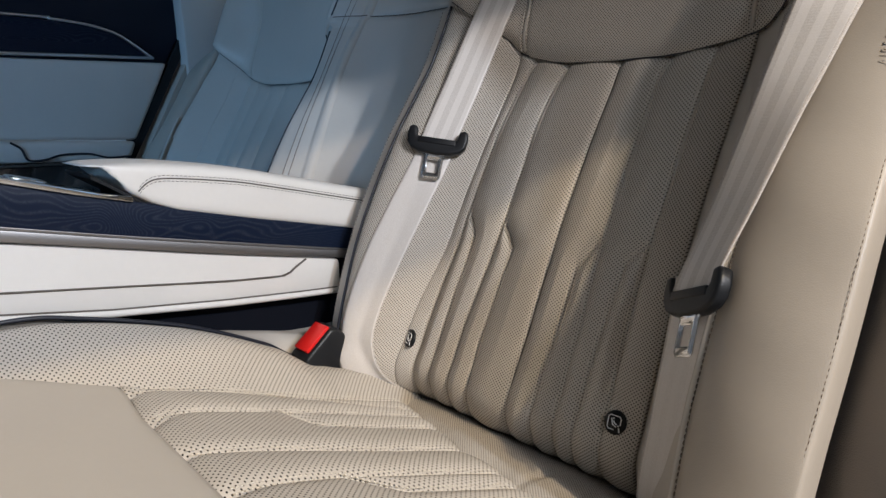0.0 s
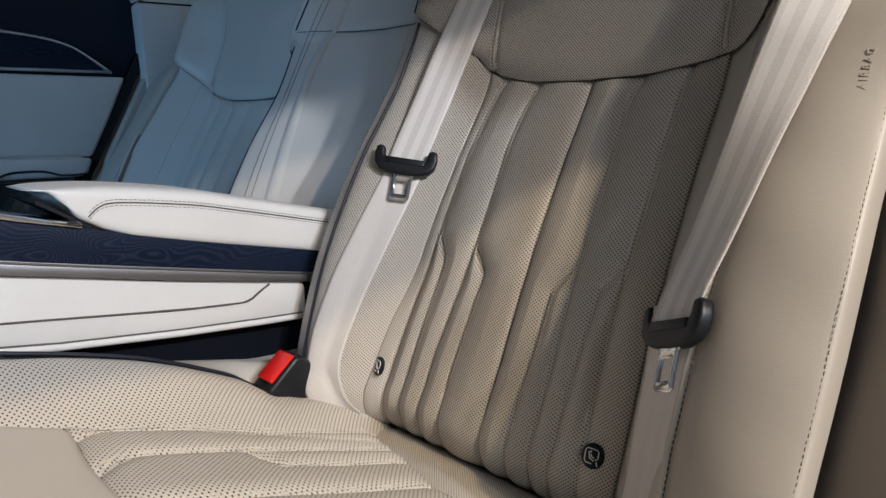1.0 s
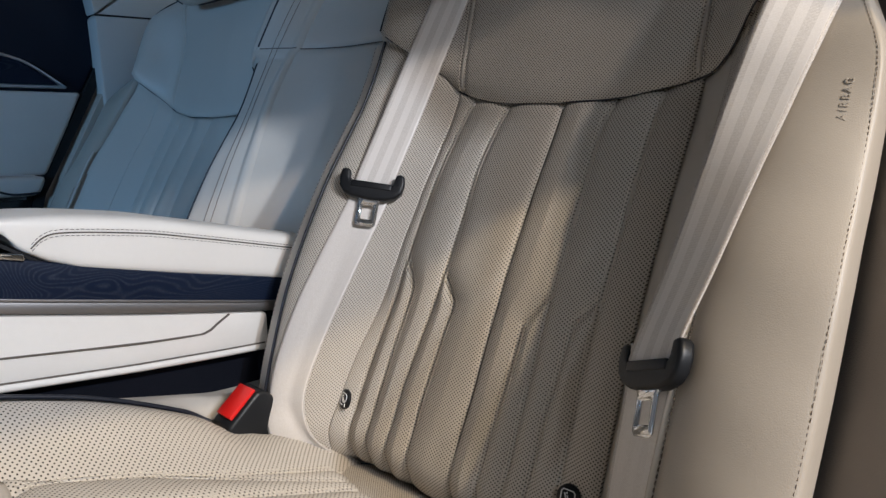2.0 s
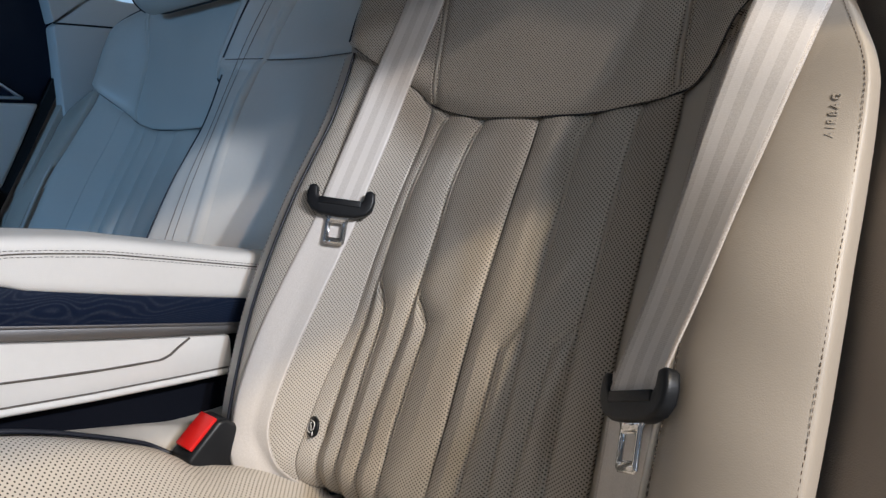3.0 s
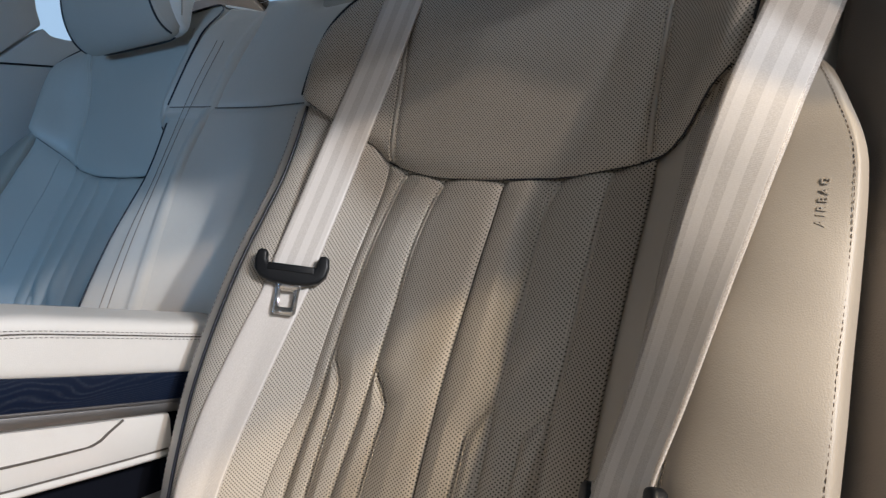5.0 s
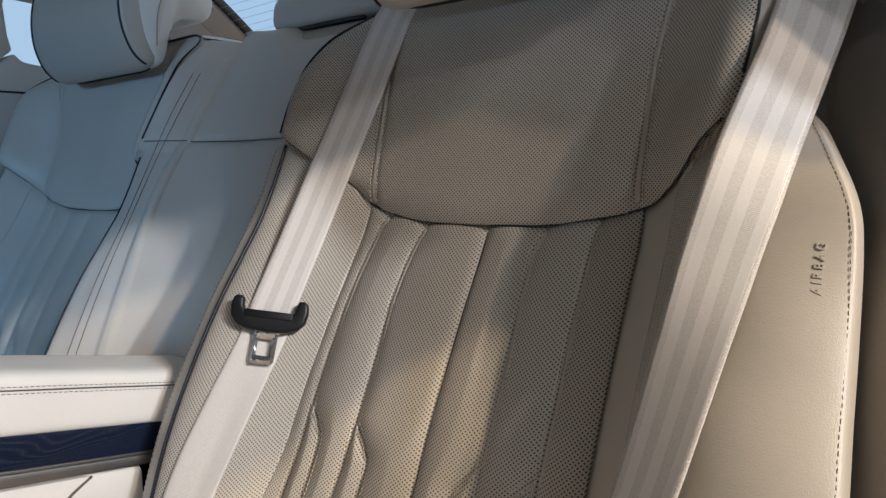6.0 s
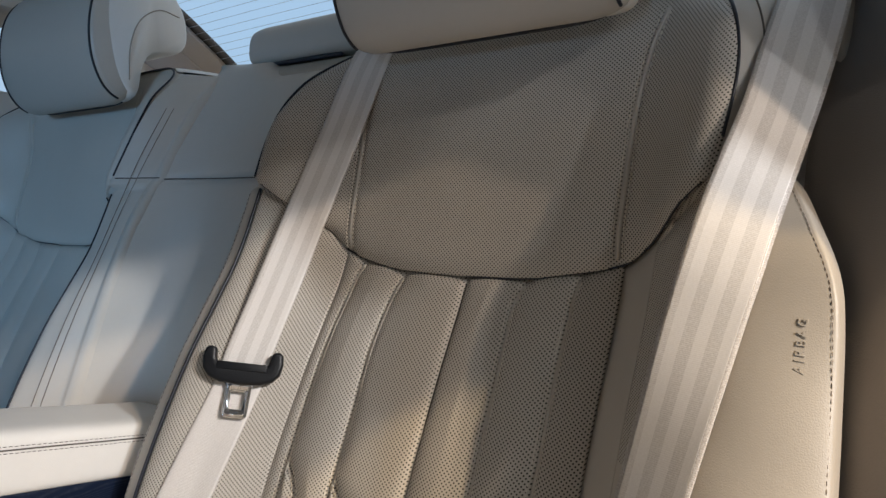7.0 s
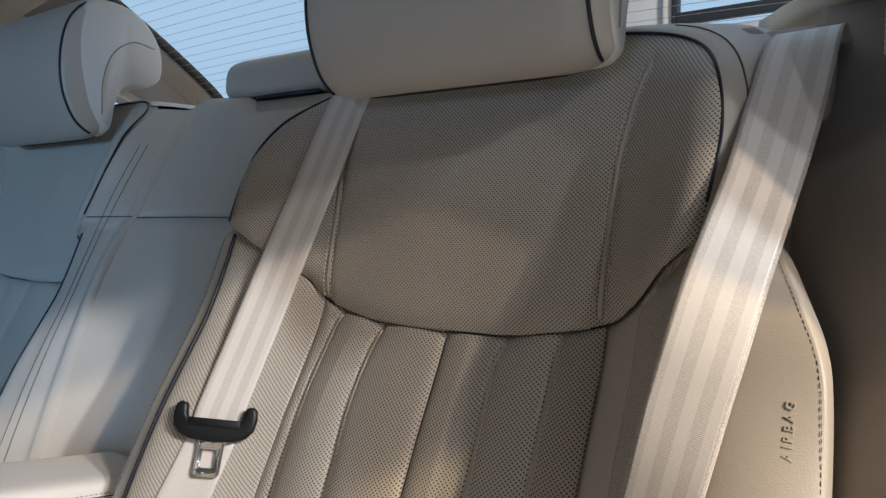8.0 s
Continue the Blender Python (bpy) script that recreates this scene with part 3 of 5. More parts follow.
    X, t = np.meshgrid(x, np.linspace(0, 1, 60 if far else 110))
    crown = top_z(X, far)
    Z = seam_z(X) + (crown - seam_z(X)) * t
    border = np.minimum((Z - seam_z(X)) * 0.9, np.minimum((crown - Z), (1 - np.abs((X - TOP_C) / TOP_H)) * TOP_H))
    d = line_distance(X, Z, [WING_L, WING_R])

    def fold_at(x, z):
        return 0.004 * np.exp(-(((x - 0.198) / 0.012) ** 2 + ((z - 1.045) / 0.032) ** 2)) + 0.0011 * np.sin(38 * x + 22 * z + 1) * np.sin(19 * z - 11 * x) - 0.004 * np.exp(-(((x + 0.02) / 0.07) ** 2 + ((z - 1.03) / 0.05) ** 2))

    fold = fold_at(X, Z)
    Y = back_y(X, Z) + 0.001 - pillow(border, 0.010, 0.011) + 0.003 * np.exp(-((d / 0.006) ** 2)) + fold
    sheet("upper_panel", X, Z, Y, perf)
    for line in (WING_L, WING_R):
        pts = curve_pts(line, 50)
        pts = pts[(pts[:, 1] < 1.142) & (pts[:, 1] > seam_z(pts[:, 0]) + 0.003)]
        sunk = 0.011 - pillow(0.9 * (pts[:, 1] - seam_z(pts[:, 0])), 0.010, 0.011)
        tube("wing_welt", on_back(pts, 0.0070 - sunk - fold_at(pts[:, 0], pts[:, 1])), 0.0022, LEATHER, root)
        for off in (-0.0042, 0.0042):
            p = pts.copy()
            p[:, 0] += off
            stitches("wing_stitching", on_back(p, 0.0087 - sunk - fold_at(p[:, 0], p[:, 1])), (0, -1, 0.1), THREAD, root, pitch=0.0044, r=0.0007)
    # dark welt along the cross seam
    x = np.linspace(-0.190 if far else -0.212, 0.240, 120)
    tube("cross_seam", on_back(np.stack([x, seam_z(x)], -1), -0.002), 0.0009, PIPING, root)
    # navy piping round the wings and down the inner bolster
    zz = np.linspace(0.58, 0.995 if far else 1.000, 80)
    tube("piping", place(np.stack([piping_x(zz) - 0.001, back_y(piping_x(zz), zz) - (0.0030 if far else 0.0032), zz], -1)), 0.0016, PIPING, root, "navy leather piping")
    x = outline_x(far, 120)
    crown = top_z(x, far)
    if far:
        x, crown = x[crown > 1.014], crown[crown > 1.014]
    rim = np.stack([x, back_y(x, crown) + 0.001, crown + 0.001], -1)
    forward = (0.004 if far else 0.0) * ease((-0.05 - x) / 0.08)
    tube("piping", place(rim - forward[:, None] * np.array([0, 1, 0])), 0.0013, PIPING, root, "navy leather piping")
    # shell behind: a rolled rim and the closed back
    n = np.stack([np.gradient(rim[:, 2]) * -1, 0 * x, np.gradient(rim[:, 0])], -1)
    n = unit(n)
    outer = np.clip(n[:, :1], 0, 1) ** 0.7 * (0 if far else 1)
    rows = []
    for k in np.linspace(0, 1, 20):
        near = 0.0012 + (0.002 if far else 0.010) * np.sin(min(k * 1.6, 1) * np.pi / 2)
        wide = 0.0012 + 0.0085 * np.sin(min(k / 0.2, 1) * np.pi / 2) + 0.046 * max(0, k - 0.15) ** 1.1
        back = (1 - outer) * (0.0005 + 0.10 * k**1.4) + outer * (0.0005 + 0.055 * k + 0.05 * k**2 - 0.0025 * np.exp(-(((k - 0.26) / 0.05) ** 2)))
        rows.append(rim + n * (near * (1 - outer) + wide * outer) + back * np.array([0, 1, 0]))
    seam = rows[5].copy()
    rows.append(rows[-1] + np.array([0.0, 0.06, -0.03]))
    shell = np.array(rows)
    if not far:
        drop = np.linspace(0.006, 0.075, 8)[None, :, None]
        shell = np.concatenate([shell, shell[:, -1:] + drop * np.array([-0.12, -0.36, -1.0])], 1)
    if far:
        shell = shell[:, n[:, 0] > -0.6]
    grid("shell_rim", place(shell), LEATHER, root, flip=not far)
    if not far:
        keep = (n[:, 0] > 0.25)
        tube("shell_seam", place(seam[keep] + np.array([0, -0.0002, 0])), 0.0008, THREAD_DARK, root)
    outline = [(-0.255, 0.50), (-0.25, 0.9), (-0.235, 1.02), (-0.215, 1.10), (-0.15, 1.14), (0.16, 1.14), (0.225, 1.10), (0.24, 1.0), (0.31, 0.95), (0.325, 0.80), (0.325, 0.50)]
    bm = bmesh.new()
    f = [bm.verts.new(tuple(place([px, float(prof(pz)) + 0.045 + (0.06 if px < 0.25 else 0.03), pz]))) for px, pz in outline]
    g = [bm.verts.new(tuple(place([px, float(prof(pz)) + 0.16, pz]))) for px, pz in outline]
    bm.faces.new(f), bm.faces.new(g)
    for k in range(len(f)):
        j = (k + 1) % len(f)
        bm.faces.new((f[k], f[j], g[j], g[k]))
    part("back_shell", bm, LEATHER, root, smooth=False)
    if far:
        return root
    # embossed word on the airbag cover
    text = bpy.data.curves.new("airbag_word", "FONT")
    text.body, text.size, text.extrude, text.bevel_depth = "AIRBAG", 0.0071, 0.00010, 0.00010
    text.space_character = 1.42
    holder = new("airbag_word", text)
    mesh = bpy.data.meshes.new_from_object(holder)
    bpy.data.objects.remove(holder)
    low, high = Vector((0.3034, float(airbag_y(0.3034, 0.8968)) - 0.0056, 0.8968)), Vector((0.3032, float(airbag_y(0.3032, 0.927)) - 0.0056, 0.927))
    along = (high - low).normalized()
    outw = Vector((0.0, -1, 0)) - along * (-along.y)
    outw = (outw + Vector((0.12, 0, 0))).normalized()
    outw = (outw - along * outw.dot(along)).normalized()
    upw = outw.cross(along)
    m = Matrix((along, upw, outw)).transposed().to_4x4()
    m.translation = low
    heights = [v.co.z for v in mesh.vertices]
    mesh.transform(m)
    for v, h in zip(mesh.vertices, heights):
        v.co.y = float(airbag_y(v.co.x, v.co.z)) - 0.0053 - 1.3 * h
    link_mesh("embossed_word", mesh, LEATHER_DIMMED, root, "embossed word AIRBAG")
    # round black lower-anchor covers
    for cx, cz in ((-0.1445, 0.603), (0.1415, 0.596)):
        eye = Vector((cx, float(back_y(cx, cz)) - 0.0015, cz))
        turn = Vector((-0.25 if cx < 0 else 0.05, -1, 0.35)).to_track_quat("Z", "Y").to_matrix().to_4x4()
        turn.translation = eye
        bm = bmesh.new()
        bmesh.ops.create_cone(bm, cap_ends=True, segments=32, radius1=0.0112, radius2=0.0105, depth=0.004)
        bmesh.ops.bevel(bm, geom=[e for e in bm.edges if e.calc_face_angle(0) > 0.5], offset=0.0008, segments=2, affect="EDGES")
        bmesh.ops.transform(bm, matrix=turn, verts=bm.verts)
        cover = part("anchor_cover", bm, BLACK, root, "round black anchor cover with a white symbol")
        # rounded frame, open at a corner, round a seated figure and a small i
        ring = [(0.0010, -0.0062), (-0.0045, -0.0062), (-0.0062, -0.0045), (-0.0062, 0.0045), (-0.0045, 0.0062), (0.0045, 0.0062), (0.0062, 0.0045), (0.0062, -0.0012)]
        tube("symbol_frame", [turn @ Vector((u, v, 0.0022)) for u, v in ring], 0.00050, WHITE, cover)
        figure = [[(-0.0032, 0.0034), (-0.0012, -0.0020), (0.0026, -0.0034)], [(-0.0008, 0.0016), (0.0006, -0.0006), (0.0028, -0.0012)], [(0.0052, -0.0036), (0.0066, -0.0072)]]
        for seg in figure:
            tube("symbol_figure", [turn @ Vector((u, v, 0.0022)) for u, v in seg], 0.00062, WHITE, cover)
        for u, v in ((-0.0010, 0.0036), (0.0046, -0.0020)):
            tube("symbol_dot", [turn @ Vector((u - 0.0005, v, 0.0022)), turn @ Vector((u + 0.0005, v, 0.0022))], 0.00085, WHITE, cover)
    return root


seat_back(False)
seat_back(True)


# ---------------- seat cushion: z as a function of x and y ----------------
def cushion_base(y):
    return smooth_interp(y, (-0.66, -0.62, -0.56, -0.46, -0.33, -0.18, -0.09, -0.02, 0.03), (0.50, 0.585, 0.640, 0.662, 0.634, 0.588, 0.559, 0.537, 0.515))


def cushion_edge(y):
    return smooth_interp(y, (-0.66, -0.45, -0.33, -0.20, -0.05, 0.03), (-0.205, -0.20, -0.168, -0.142, -0.127, -0.125))


def cushion_z(x, y):
    rise_l = smooth_interp(y, (-0.66, -0.5, -0.35, -0.25, -0.14, -0.10, -0.05, 0.03), (0.0, 0.02, 0.040, 0.040, 0.026, 0.010, 0.0, 0.0))
    left = rise_l * ease((cushion_edge(y) - x) / 0.085)
    right = 0.03 * ease((x - (0.03 - cushion_edge(y))) / 0.09)
    heel = 0.013 * ease((-0.13 - x) / 0.05) * ease((y + 0.12) / 0.055)
    return cushion_base(y) + left + right + heel


def roll_y(x):
    return smooth_interp(x, (-0.16, -0.148, -0.056, 0.032, 0.068, 0.11, 0.147, 0.25), (-0.025, -0.029, -0.053, -0.079, -0.08, -0.091, -0.094, -0.09))


CUSHION_LINES = [
    [(-0.143, -0.328), (-0.150, -0.30), (-0.149, -0.23), (-0.137, -0.15), (-0.125, -0.03)],
    [(-0.149, -0.23), (-0.126, -0.162), (-0.112, -0.12), (-0.095, -0.055)],
    [(-0.0656, -0.3325), (-0.088, -0.30), (-0.088, -0.21), (-0.080, -0.15), (-0.070, -0.05)],
    [(-0.088, -0.21), (-0.046, -0.191), (-0.040, -0.14), (-0.036, -0.07)],
    [(0.0, -0.334), (0.004, -0.28), (0.010, -0.22), (0.018, -0.16), (0.024, -0.08)],
    [(0.0723, -0.331), (0.064, -0.30), (0.062, -0.24), (0.070, -0.16), (0.078, -0.09)],
    [(0.062, -0.24), (0.095, -0.205), (0.10, -0.17), (0.108, -0.10)],
    [(0.14, -0.331), (0.13, -0.29), (0.132, -0.22), (0.14, -0.10)],
]


def seat_cushion():
    root = thing("seat_cushion", "cream leather rear seat cushion with perforated fluted insert", "car seat", at=(0.015, -0.25, 0.45))

    def sheet(name, X, Y, Z, mat, back=-0.012):
        uv = np.stack([X, Y * 1.04], -1)
        P = np.stack([X, Y, Z], -1)
        d = np.array([0, 0, back])
        P = np.concatenate([P[:1] + d, P, P[-1:] + d])
        P = np.concatenate([P[:, :1] + d, P, P[:, -1:] + d], 1)
        uv = np.concatenate([uv[:1], uv, uv[-1:]])
        uv = np.concatenate([uv[:, :1], uv, uv[:, -1:]], 1)
        return grid(name, P, mat, root, "", uv)

    right = 0.195
    front = lambda x: -0.326 - 0.008 * ease((x + 0.165) / 0.1)
    # fluted insert
    s, t = np.meshgrid(np.linspace(0, 1, 220), np.linspace(0, 1, 150))
    X = -0.15 + s * (right + 0.15)
    for _ in range(2):
        Y = front(X) + (roll_y(X) - front(X)) * t
        X = cushion_edge(Y) + s * (right - cushion_edge(Y))
    d = line_distance(X, Y, CUSHION_LINES)
    border = np.minimum(np.minimum(X - cushion_edge(Y), Y - front(X)), roll_y(X) - Y)
    sheet("fluted_insert", X, Y, cushion_z(X, Y) - 0.0135 + pillow(d, 0.0085, 0.008) + pillow(border, 0.006, 0.009), PERF_SEAT)
    for line in CUSHION_LINES:
        pts = curve_pts(line, 50)
        pts = pts[(pts[:, 1] < roll_y(pts[:, 0]) - 0.004) & (pts[:, 1] > front(pts[:, 0]) + 0.003)]
        for off in (0.0040, -0.0040):
            P = np.stack([pts[:, 0] + off, pts[:, 1], cushion_z(pts[:, 0] + off, pts[:, 1]) - 0.0071 + pillow(0.0040, 0.0085, 0.008)], -1)
            stitches("stitching", P, (0, -0.2, 1), THREAD, root, pitch=0.0044, r=0.0007)
    # plain front panel
    s, t = np.meshgrid(np.linspace(0, 1, 60), np.linspace(0, 1, 60))
    X = -0.18 + s * (right + 0.18)
    for _ in range(2):
        Y = -0.655 + (front(X) + 0.655) * t
        X = cushion_edge(Y) + s * (right - cushion_edge(Y))
    border = np.minimum(X - cushion_edge(Y), front(X) - Y)
    dent = 0.002 * np.sin(9 * X + 1) * np.sin(14 * Y)
    sheet("front_panel", X, Y, cushion_z(X, Y) - 0.006 + pillow(border, 0.005, 0.006) + dent, LEATHER)
    # perforated inner side
    s, t = np.meshgrid(np.linspace(0, 1, 60), np.linspace(0, 1, 110))
    Y = -0.655 + 0.66 * t
    outer = smooth_interp(Y, (-0.66, -0.5, -0.4, -0.13, -0.105, -0.08, 0.01), (-0.235, -0.25, -0.255, -0.255, -0.245, -0.215, -0.205))
    X = outer + s * (cushion_edge(Y) - outer)
    border = np.minimum(X - outer, cushion_edge(Y) - X)
    sheet("inner_side", X, Y, cushion_z(X, Y) - 0.008 + pillow(border, 0.008, 0.010), PERF_SEAT, back=-0.03)
    yy = np.linspace(-0.64, -0.085, 120)
    outer = smooth_interp(yy, (-0.66, -0.5, -0.4, -0.13, -0.105, -0.08, 0.01), (-0.235, -0.25, -0.255, -0.255, -0.245, -0.215, -0.205))
    tube("piping", np.stack([outer - 0.001, yy, cushion_z(outer, yy) - 0.002], -1), 0.0024, PIPING, root, "navy leather piping")
    # plain skirt beyond the piping, with the dip for the buckle
    s, t = np.meshgrid(np.linspace(0, 1, 20), np.linspace(0, 1, 100))
    Y = -0.655 + 0.70 * t
    outer = smooth_interp(Y, (-0.66, -0.5, -0.4, -0.13, -0.105, -0.08, 0.01, 0.05), (-0.235, -0.25, -0.255, -0.255, -0.245, -0.215, -0.205, -0.205)) - 0.001
    X = outer - s * (0.310 + outer)
    flat = smooth_interp(Y, (-0.66, -0.5, -0.4, -0.3, -0.2, -0.15, -0.124, -0.086, -0.05, 0.05), (0.44, 0.60, 0.640, 0.645, 0.622, 0.610, 0.604, 0.596, 0.594, 0.594))
    k = ease(s / 0.55)
    dip = 0.010 * np.exp(-(((X + 0.222) / 0.02) ** 2 + ((Y + 0.075) / 0.04) ** 2))
    Z = (cushion_z(outer, Y) - 0.005) * (1 - k) + flat * k - dip
    grid("skirt", np.stack([X, Y, Z], -1), LEATHER, root, "", np.stack([X, Y], -1), flip=True)
    # roll at the foot of the seat back
    s, t = np.meshgrid(np.linspace(0, 1, 120), np.linspace(0, 1, 24))
    X = -0.15 + s * 0.40
    Y = roll_y(X) + (0.035 - roll_y(X)) * t
    border = Y - roll_y(X)
    side = ease((X + 0.15) / 0.02)
    crease = 0.004 * np.exp(-((X - 0.098) / 0.006) ** 2) * np.exp(-((Y + 0.05) / 0.03) ** 2)
    sheet("rear_roll", X, Y, cushion_z(X, Y) - 0.013 + pillow(border, 0.013, 0.016) * side - crease, PERF_FINE)
    # outer side and body below
    s, t = np.meshgrid(np.linspace(0, 1, 40), np.linspace(0, 1, 60))
    X = right + s * (0.345 - right)
    Y = -0.655 + 0.66 * t
    border = X - right
    sheet("outer_side", X, Y, cushion_z(X, Y) - 0.008 + pillow(border, 0.008, 0.01) - 0.05 * s**4, PERF_SEAT, back=-0.05)
    block("cushion_body", (0.55, 0.60, 0.22), (0.055, -0.31, 0.40), LEATHER, root, bevel=0.03)
    return root


seat_cushion()


# ---------------- head restraints ----------------
def rounded(profile, n):
    p = np.asarray(profile + profile[:1], float)
    q = np.concatenate([p[-2:-1], p, p[1:2]])
    out = []
    for k in range(1, len(q) - 2):
        for t in np.linspace(0, 1, 20, endpoint=False):
            a, b, c, d = q[k - 1], q[k], q[k + 1], q[k + 2]
            out.append(0.5 * (2 * b + (c - a) * t + (2 * a - 5 * b + 4 * c - d) * t * t + (3 * b - a - 3 * c + d) * t**3))
    out = np.array(out + out[:1])
    s = np.r_[0, np.cumsum(np.linalg.norm(np.diff(out, axis=0), axis=1))]
    t = np.linspace(0, s[-1], n, endpoint=False)
    return np.stack([np.interp(t, s, out[:, k]) for k in range(2)], 1)


def cushion_loft(name, profile, cx, half, mat, parent, label="", round_by=0.03, tuck=0.15):
    """A padded body drawn out along x from a (y, z) outline, rounded off at both ends."""
    ring = rounded(profile, 72)
    mid = ring.mean(0)
    R = []
    for k in np.linspace(-1, 1, 49):
        ang = np.sign(k) * abs(k) ** 0.8
        x = cx + half * ang
        d = half * (1 - abs(ang))
        sc = 1.0 if d > round_by else 1 - tuck * (1 - math.sqrt(max(0, 1 - (1 - d / round_by) ** 2)))
        P = mid + (ring - mid) * sc
        R.append(np.c_[np.full(len(P), x), P])
    return rings(name, np.array(R), mat, parent, label)


FRONT_PAD = [(0.168, 1.118), (0.143, 1.135), (0.128, 1.175), (0.128, 1.225), (0.142, 1.272), (0.170, 1.300), (0.196, 1.296), (0.200, 1.25), (0.192, 1.19), (0.185, 1.135)]
REAR_BODY = [(0.170, 1.130), (0.185, 1.125), (0.196, 1.165), (0.215, 1.190), (0.255, 1.196), (0.272, 1.215), (0.270, 1.255), (0.245, 1.290), (0.205, 1.304), (0.165, 1.295), (0.150, 1.24), (0.155, 1.17)]


def head_restraint(cx, half, up, label):
    root = thing("head_restraint", label, "headrest", "head restraints", at=(cx, 0.2, 1.13))
    cushion_loft("front_pad", FRONT_PAD, cx, half, LEATHER, root, round_by=0.036, tuck=0.16)
    cushion_loft("rear_body", REAR_BODY, cx, half + 0.002, LEATHER_PALE, root, round_by=0.02, tuck=0.10)
    ring = rounded(FRONT_PAD, 90)
    mid = ring.mean(0)
    for sgn in (-1, 1):
        P = mid + (ring - mid) * 0.942
        keep = P[(P[:, 0] < 0.1905) & ((P[:, 1] > 1.130) | (P[:, 0] < 0.165))]
        keep = keep[np.argsort(np.unwrap(np.arctan2(keep[:, 1] - mid[1], -(keep[:, 0] - mid[0] - 0.02))))]
        P3 = np.c_[np.full(len(keep), cx + sgn * (half - 0.006)), keep]
        tube("piping", P3, 0.0016, PIPING, root, "navy leather piping")
        tube("pad_seam", np.c_[np.full(len(keep), cx + sgn * (half - 0.026)), mid + (keep - mid) * 0.997], 0.0008, TRIM, root)
        side = curve_pts([(cx + sgn * (half + 0.0022), 0.176, 1.150), (cx + sgn * (half + 0.0026), 0.180, 1.195), (cx + sgn * (half + 0.0026), 0.196, 1.232), (cx + sgn * (half + 0.0024), 0.226, 1.252), (cx + sgn * (half + 0.0018), 0.258, 1.248)], 40)
        tube("side_seam", side, 0.0009, TRIM, root)
        tube("post", [(cx + sgn * 0.055, 0.232, 1.12), (cx + sgn * 0.055, 0.236, 1.21)], 0.006, CHROME, root, "chrome post")
        bm = bmesh.new()
        bmesh.ops.create_cone(bm, cap_ends=True, segments=20, radius1=0.014, radius2=0.011, depth=0.012)
        bmesh.ops.translate(bm, vec=(cx + sgn * 0.055, 0.234, 1.166), verts=bm.verts)
        part("post_collar", bm, BLACK, root)
    xs = np.linspace(0.0075 - half, half - 0.0075, 60)
    tube("bottom_seam", np.stack([cx + xs, 0 * xs + 0.180, 1.1195 + 0.012 * (np.abs(xs) / (half - 0.0075)) ** 8], -1), 0.0016, PIPING, root)
    for ob in root.children:
        ob.data.transform(Matrix.Translation((0, 0, up)))
    return root


head_restraint(0.0256, 0.140, 0.011, "cream leather rear headrest with navy piping on the seat back")
head_restraint(-0.672, 0.136, 0.0, "grey-cream leather headrest with navy piping on the far seat")
low = thing("head_restraint", "low cream leather headrest on the middle seat back", "headrest", "head restraints", at=(-0.312, 0.30, 1.16))
cushion_loft("pad", [(0.285, 1.170), (0.278, 1.195), (0.290, 1.218), (0.325, 1.226), (0.355, 1.212), (0.36, 1.180), (0.345, 1.168)], -0.312, 0.103, LEATHER, low, round_by=0.03)
tube("under_seam", [(-0.423, 0.300, 1.171), (-0.40, 0.288, 1.168), (-0.323, 0.284, 1.167), (-0.245, 0.288, 1.168)], 0.003, PIPING, low)

# ---------------- middle seat back ----------------
middle = thing("middle_seat_back", "smooth grey-cream leather middle seat back with a cross seam", "car seat", at=(-0.323, 0.2, 0.6))
s, t = np.meshgrid(np.linspace(-1, 1, 50), np.linspace(0, 1, 120))
Z = 0.60 + 0.572 * t
X = -0.335 + 0.118 * s
Z = Z - 0.022 * ease((X + 0.375) / 0.05) * t**6
crease = 0.006 * np.exp(-(((Z - 1.014) / 0.0022) ** 2))
puff = pillow(np.abs(Z - 1.014), 0.005, 0.012)


def ridge_hug(x, z, plain_y):
    """The cover swings forward to meet the ridge along the far seat's bolster."""
    rx = smooth_interp(z, (0.60, 0.98, 1.02, 1.06, 1.10, 1.14, 1.18), (-0.449, -0.448, -0.441, -0.4373, -0.4338, -0.436, -0.438))
    ry = smooth_interp(z, (0.60, 0.70, 0.78, 0.86, 0.90, 0.94, 0.98, 1.02, 1.06, 1.10, 1.14, 1.18), (-0.022, 0.0148, 0.0439, 0.0733, 0.090, 0.1086, 0.1324, 0.1572, 0.180, 0.2050, 0.236, 0.27))
    k = np.clip(1 - (x - rx) / 0.080, 0, 1.1) ** 2
    return k, plain_y - k * np.maximum(plain_y - ry - 0.003, -0.01)


rest = smooth_interp(0.60 + 0.572 * t, (0.60, 0.76, 0.92, 1.014, 1.10, 1.15, 1.166, 1.174), (0.045, 0.11, 0.172, 0.200, 0.236, 0.258, 0.272, 0.31)) - 0.016
hug, Y = ridge_hug(X, Z, rest)
Y = Y + (crease + 0.012 - puff) * (1 - 0.6 * np.minimum(hug, 1))
dimple = 0.006 * np.exp(-(((X + 0.262) / 0.012) ** 2 + ((Z - 1.06) / 0.05) ** 2))
grid("front_cover", np.stack([X, Y + dimple, Z], -1), LEATHER, middle, "", np.stack([X, Z], -1), back=0.02)
xs = np.linspace(-0.450, -0.222, 50)
hug, seam_y = ridge_hug(xs, 0 * xs + 1.014, 0 * xs + 0.184)
tube("cross_seam", np.stack([xs, seam_y + 0.0125 * (1 - 0.6 * np.minimum(hug, 1)), 0 * xs + 1.014], -1), 0.0008, THREAD_DARK, middle)
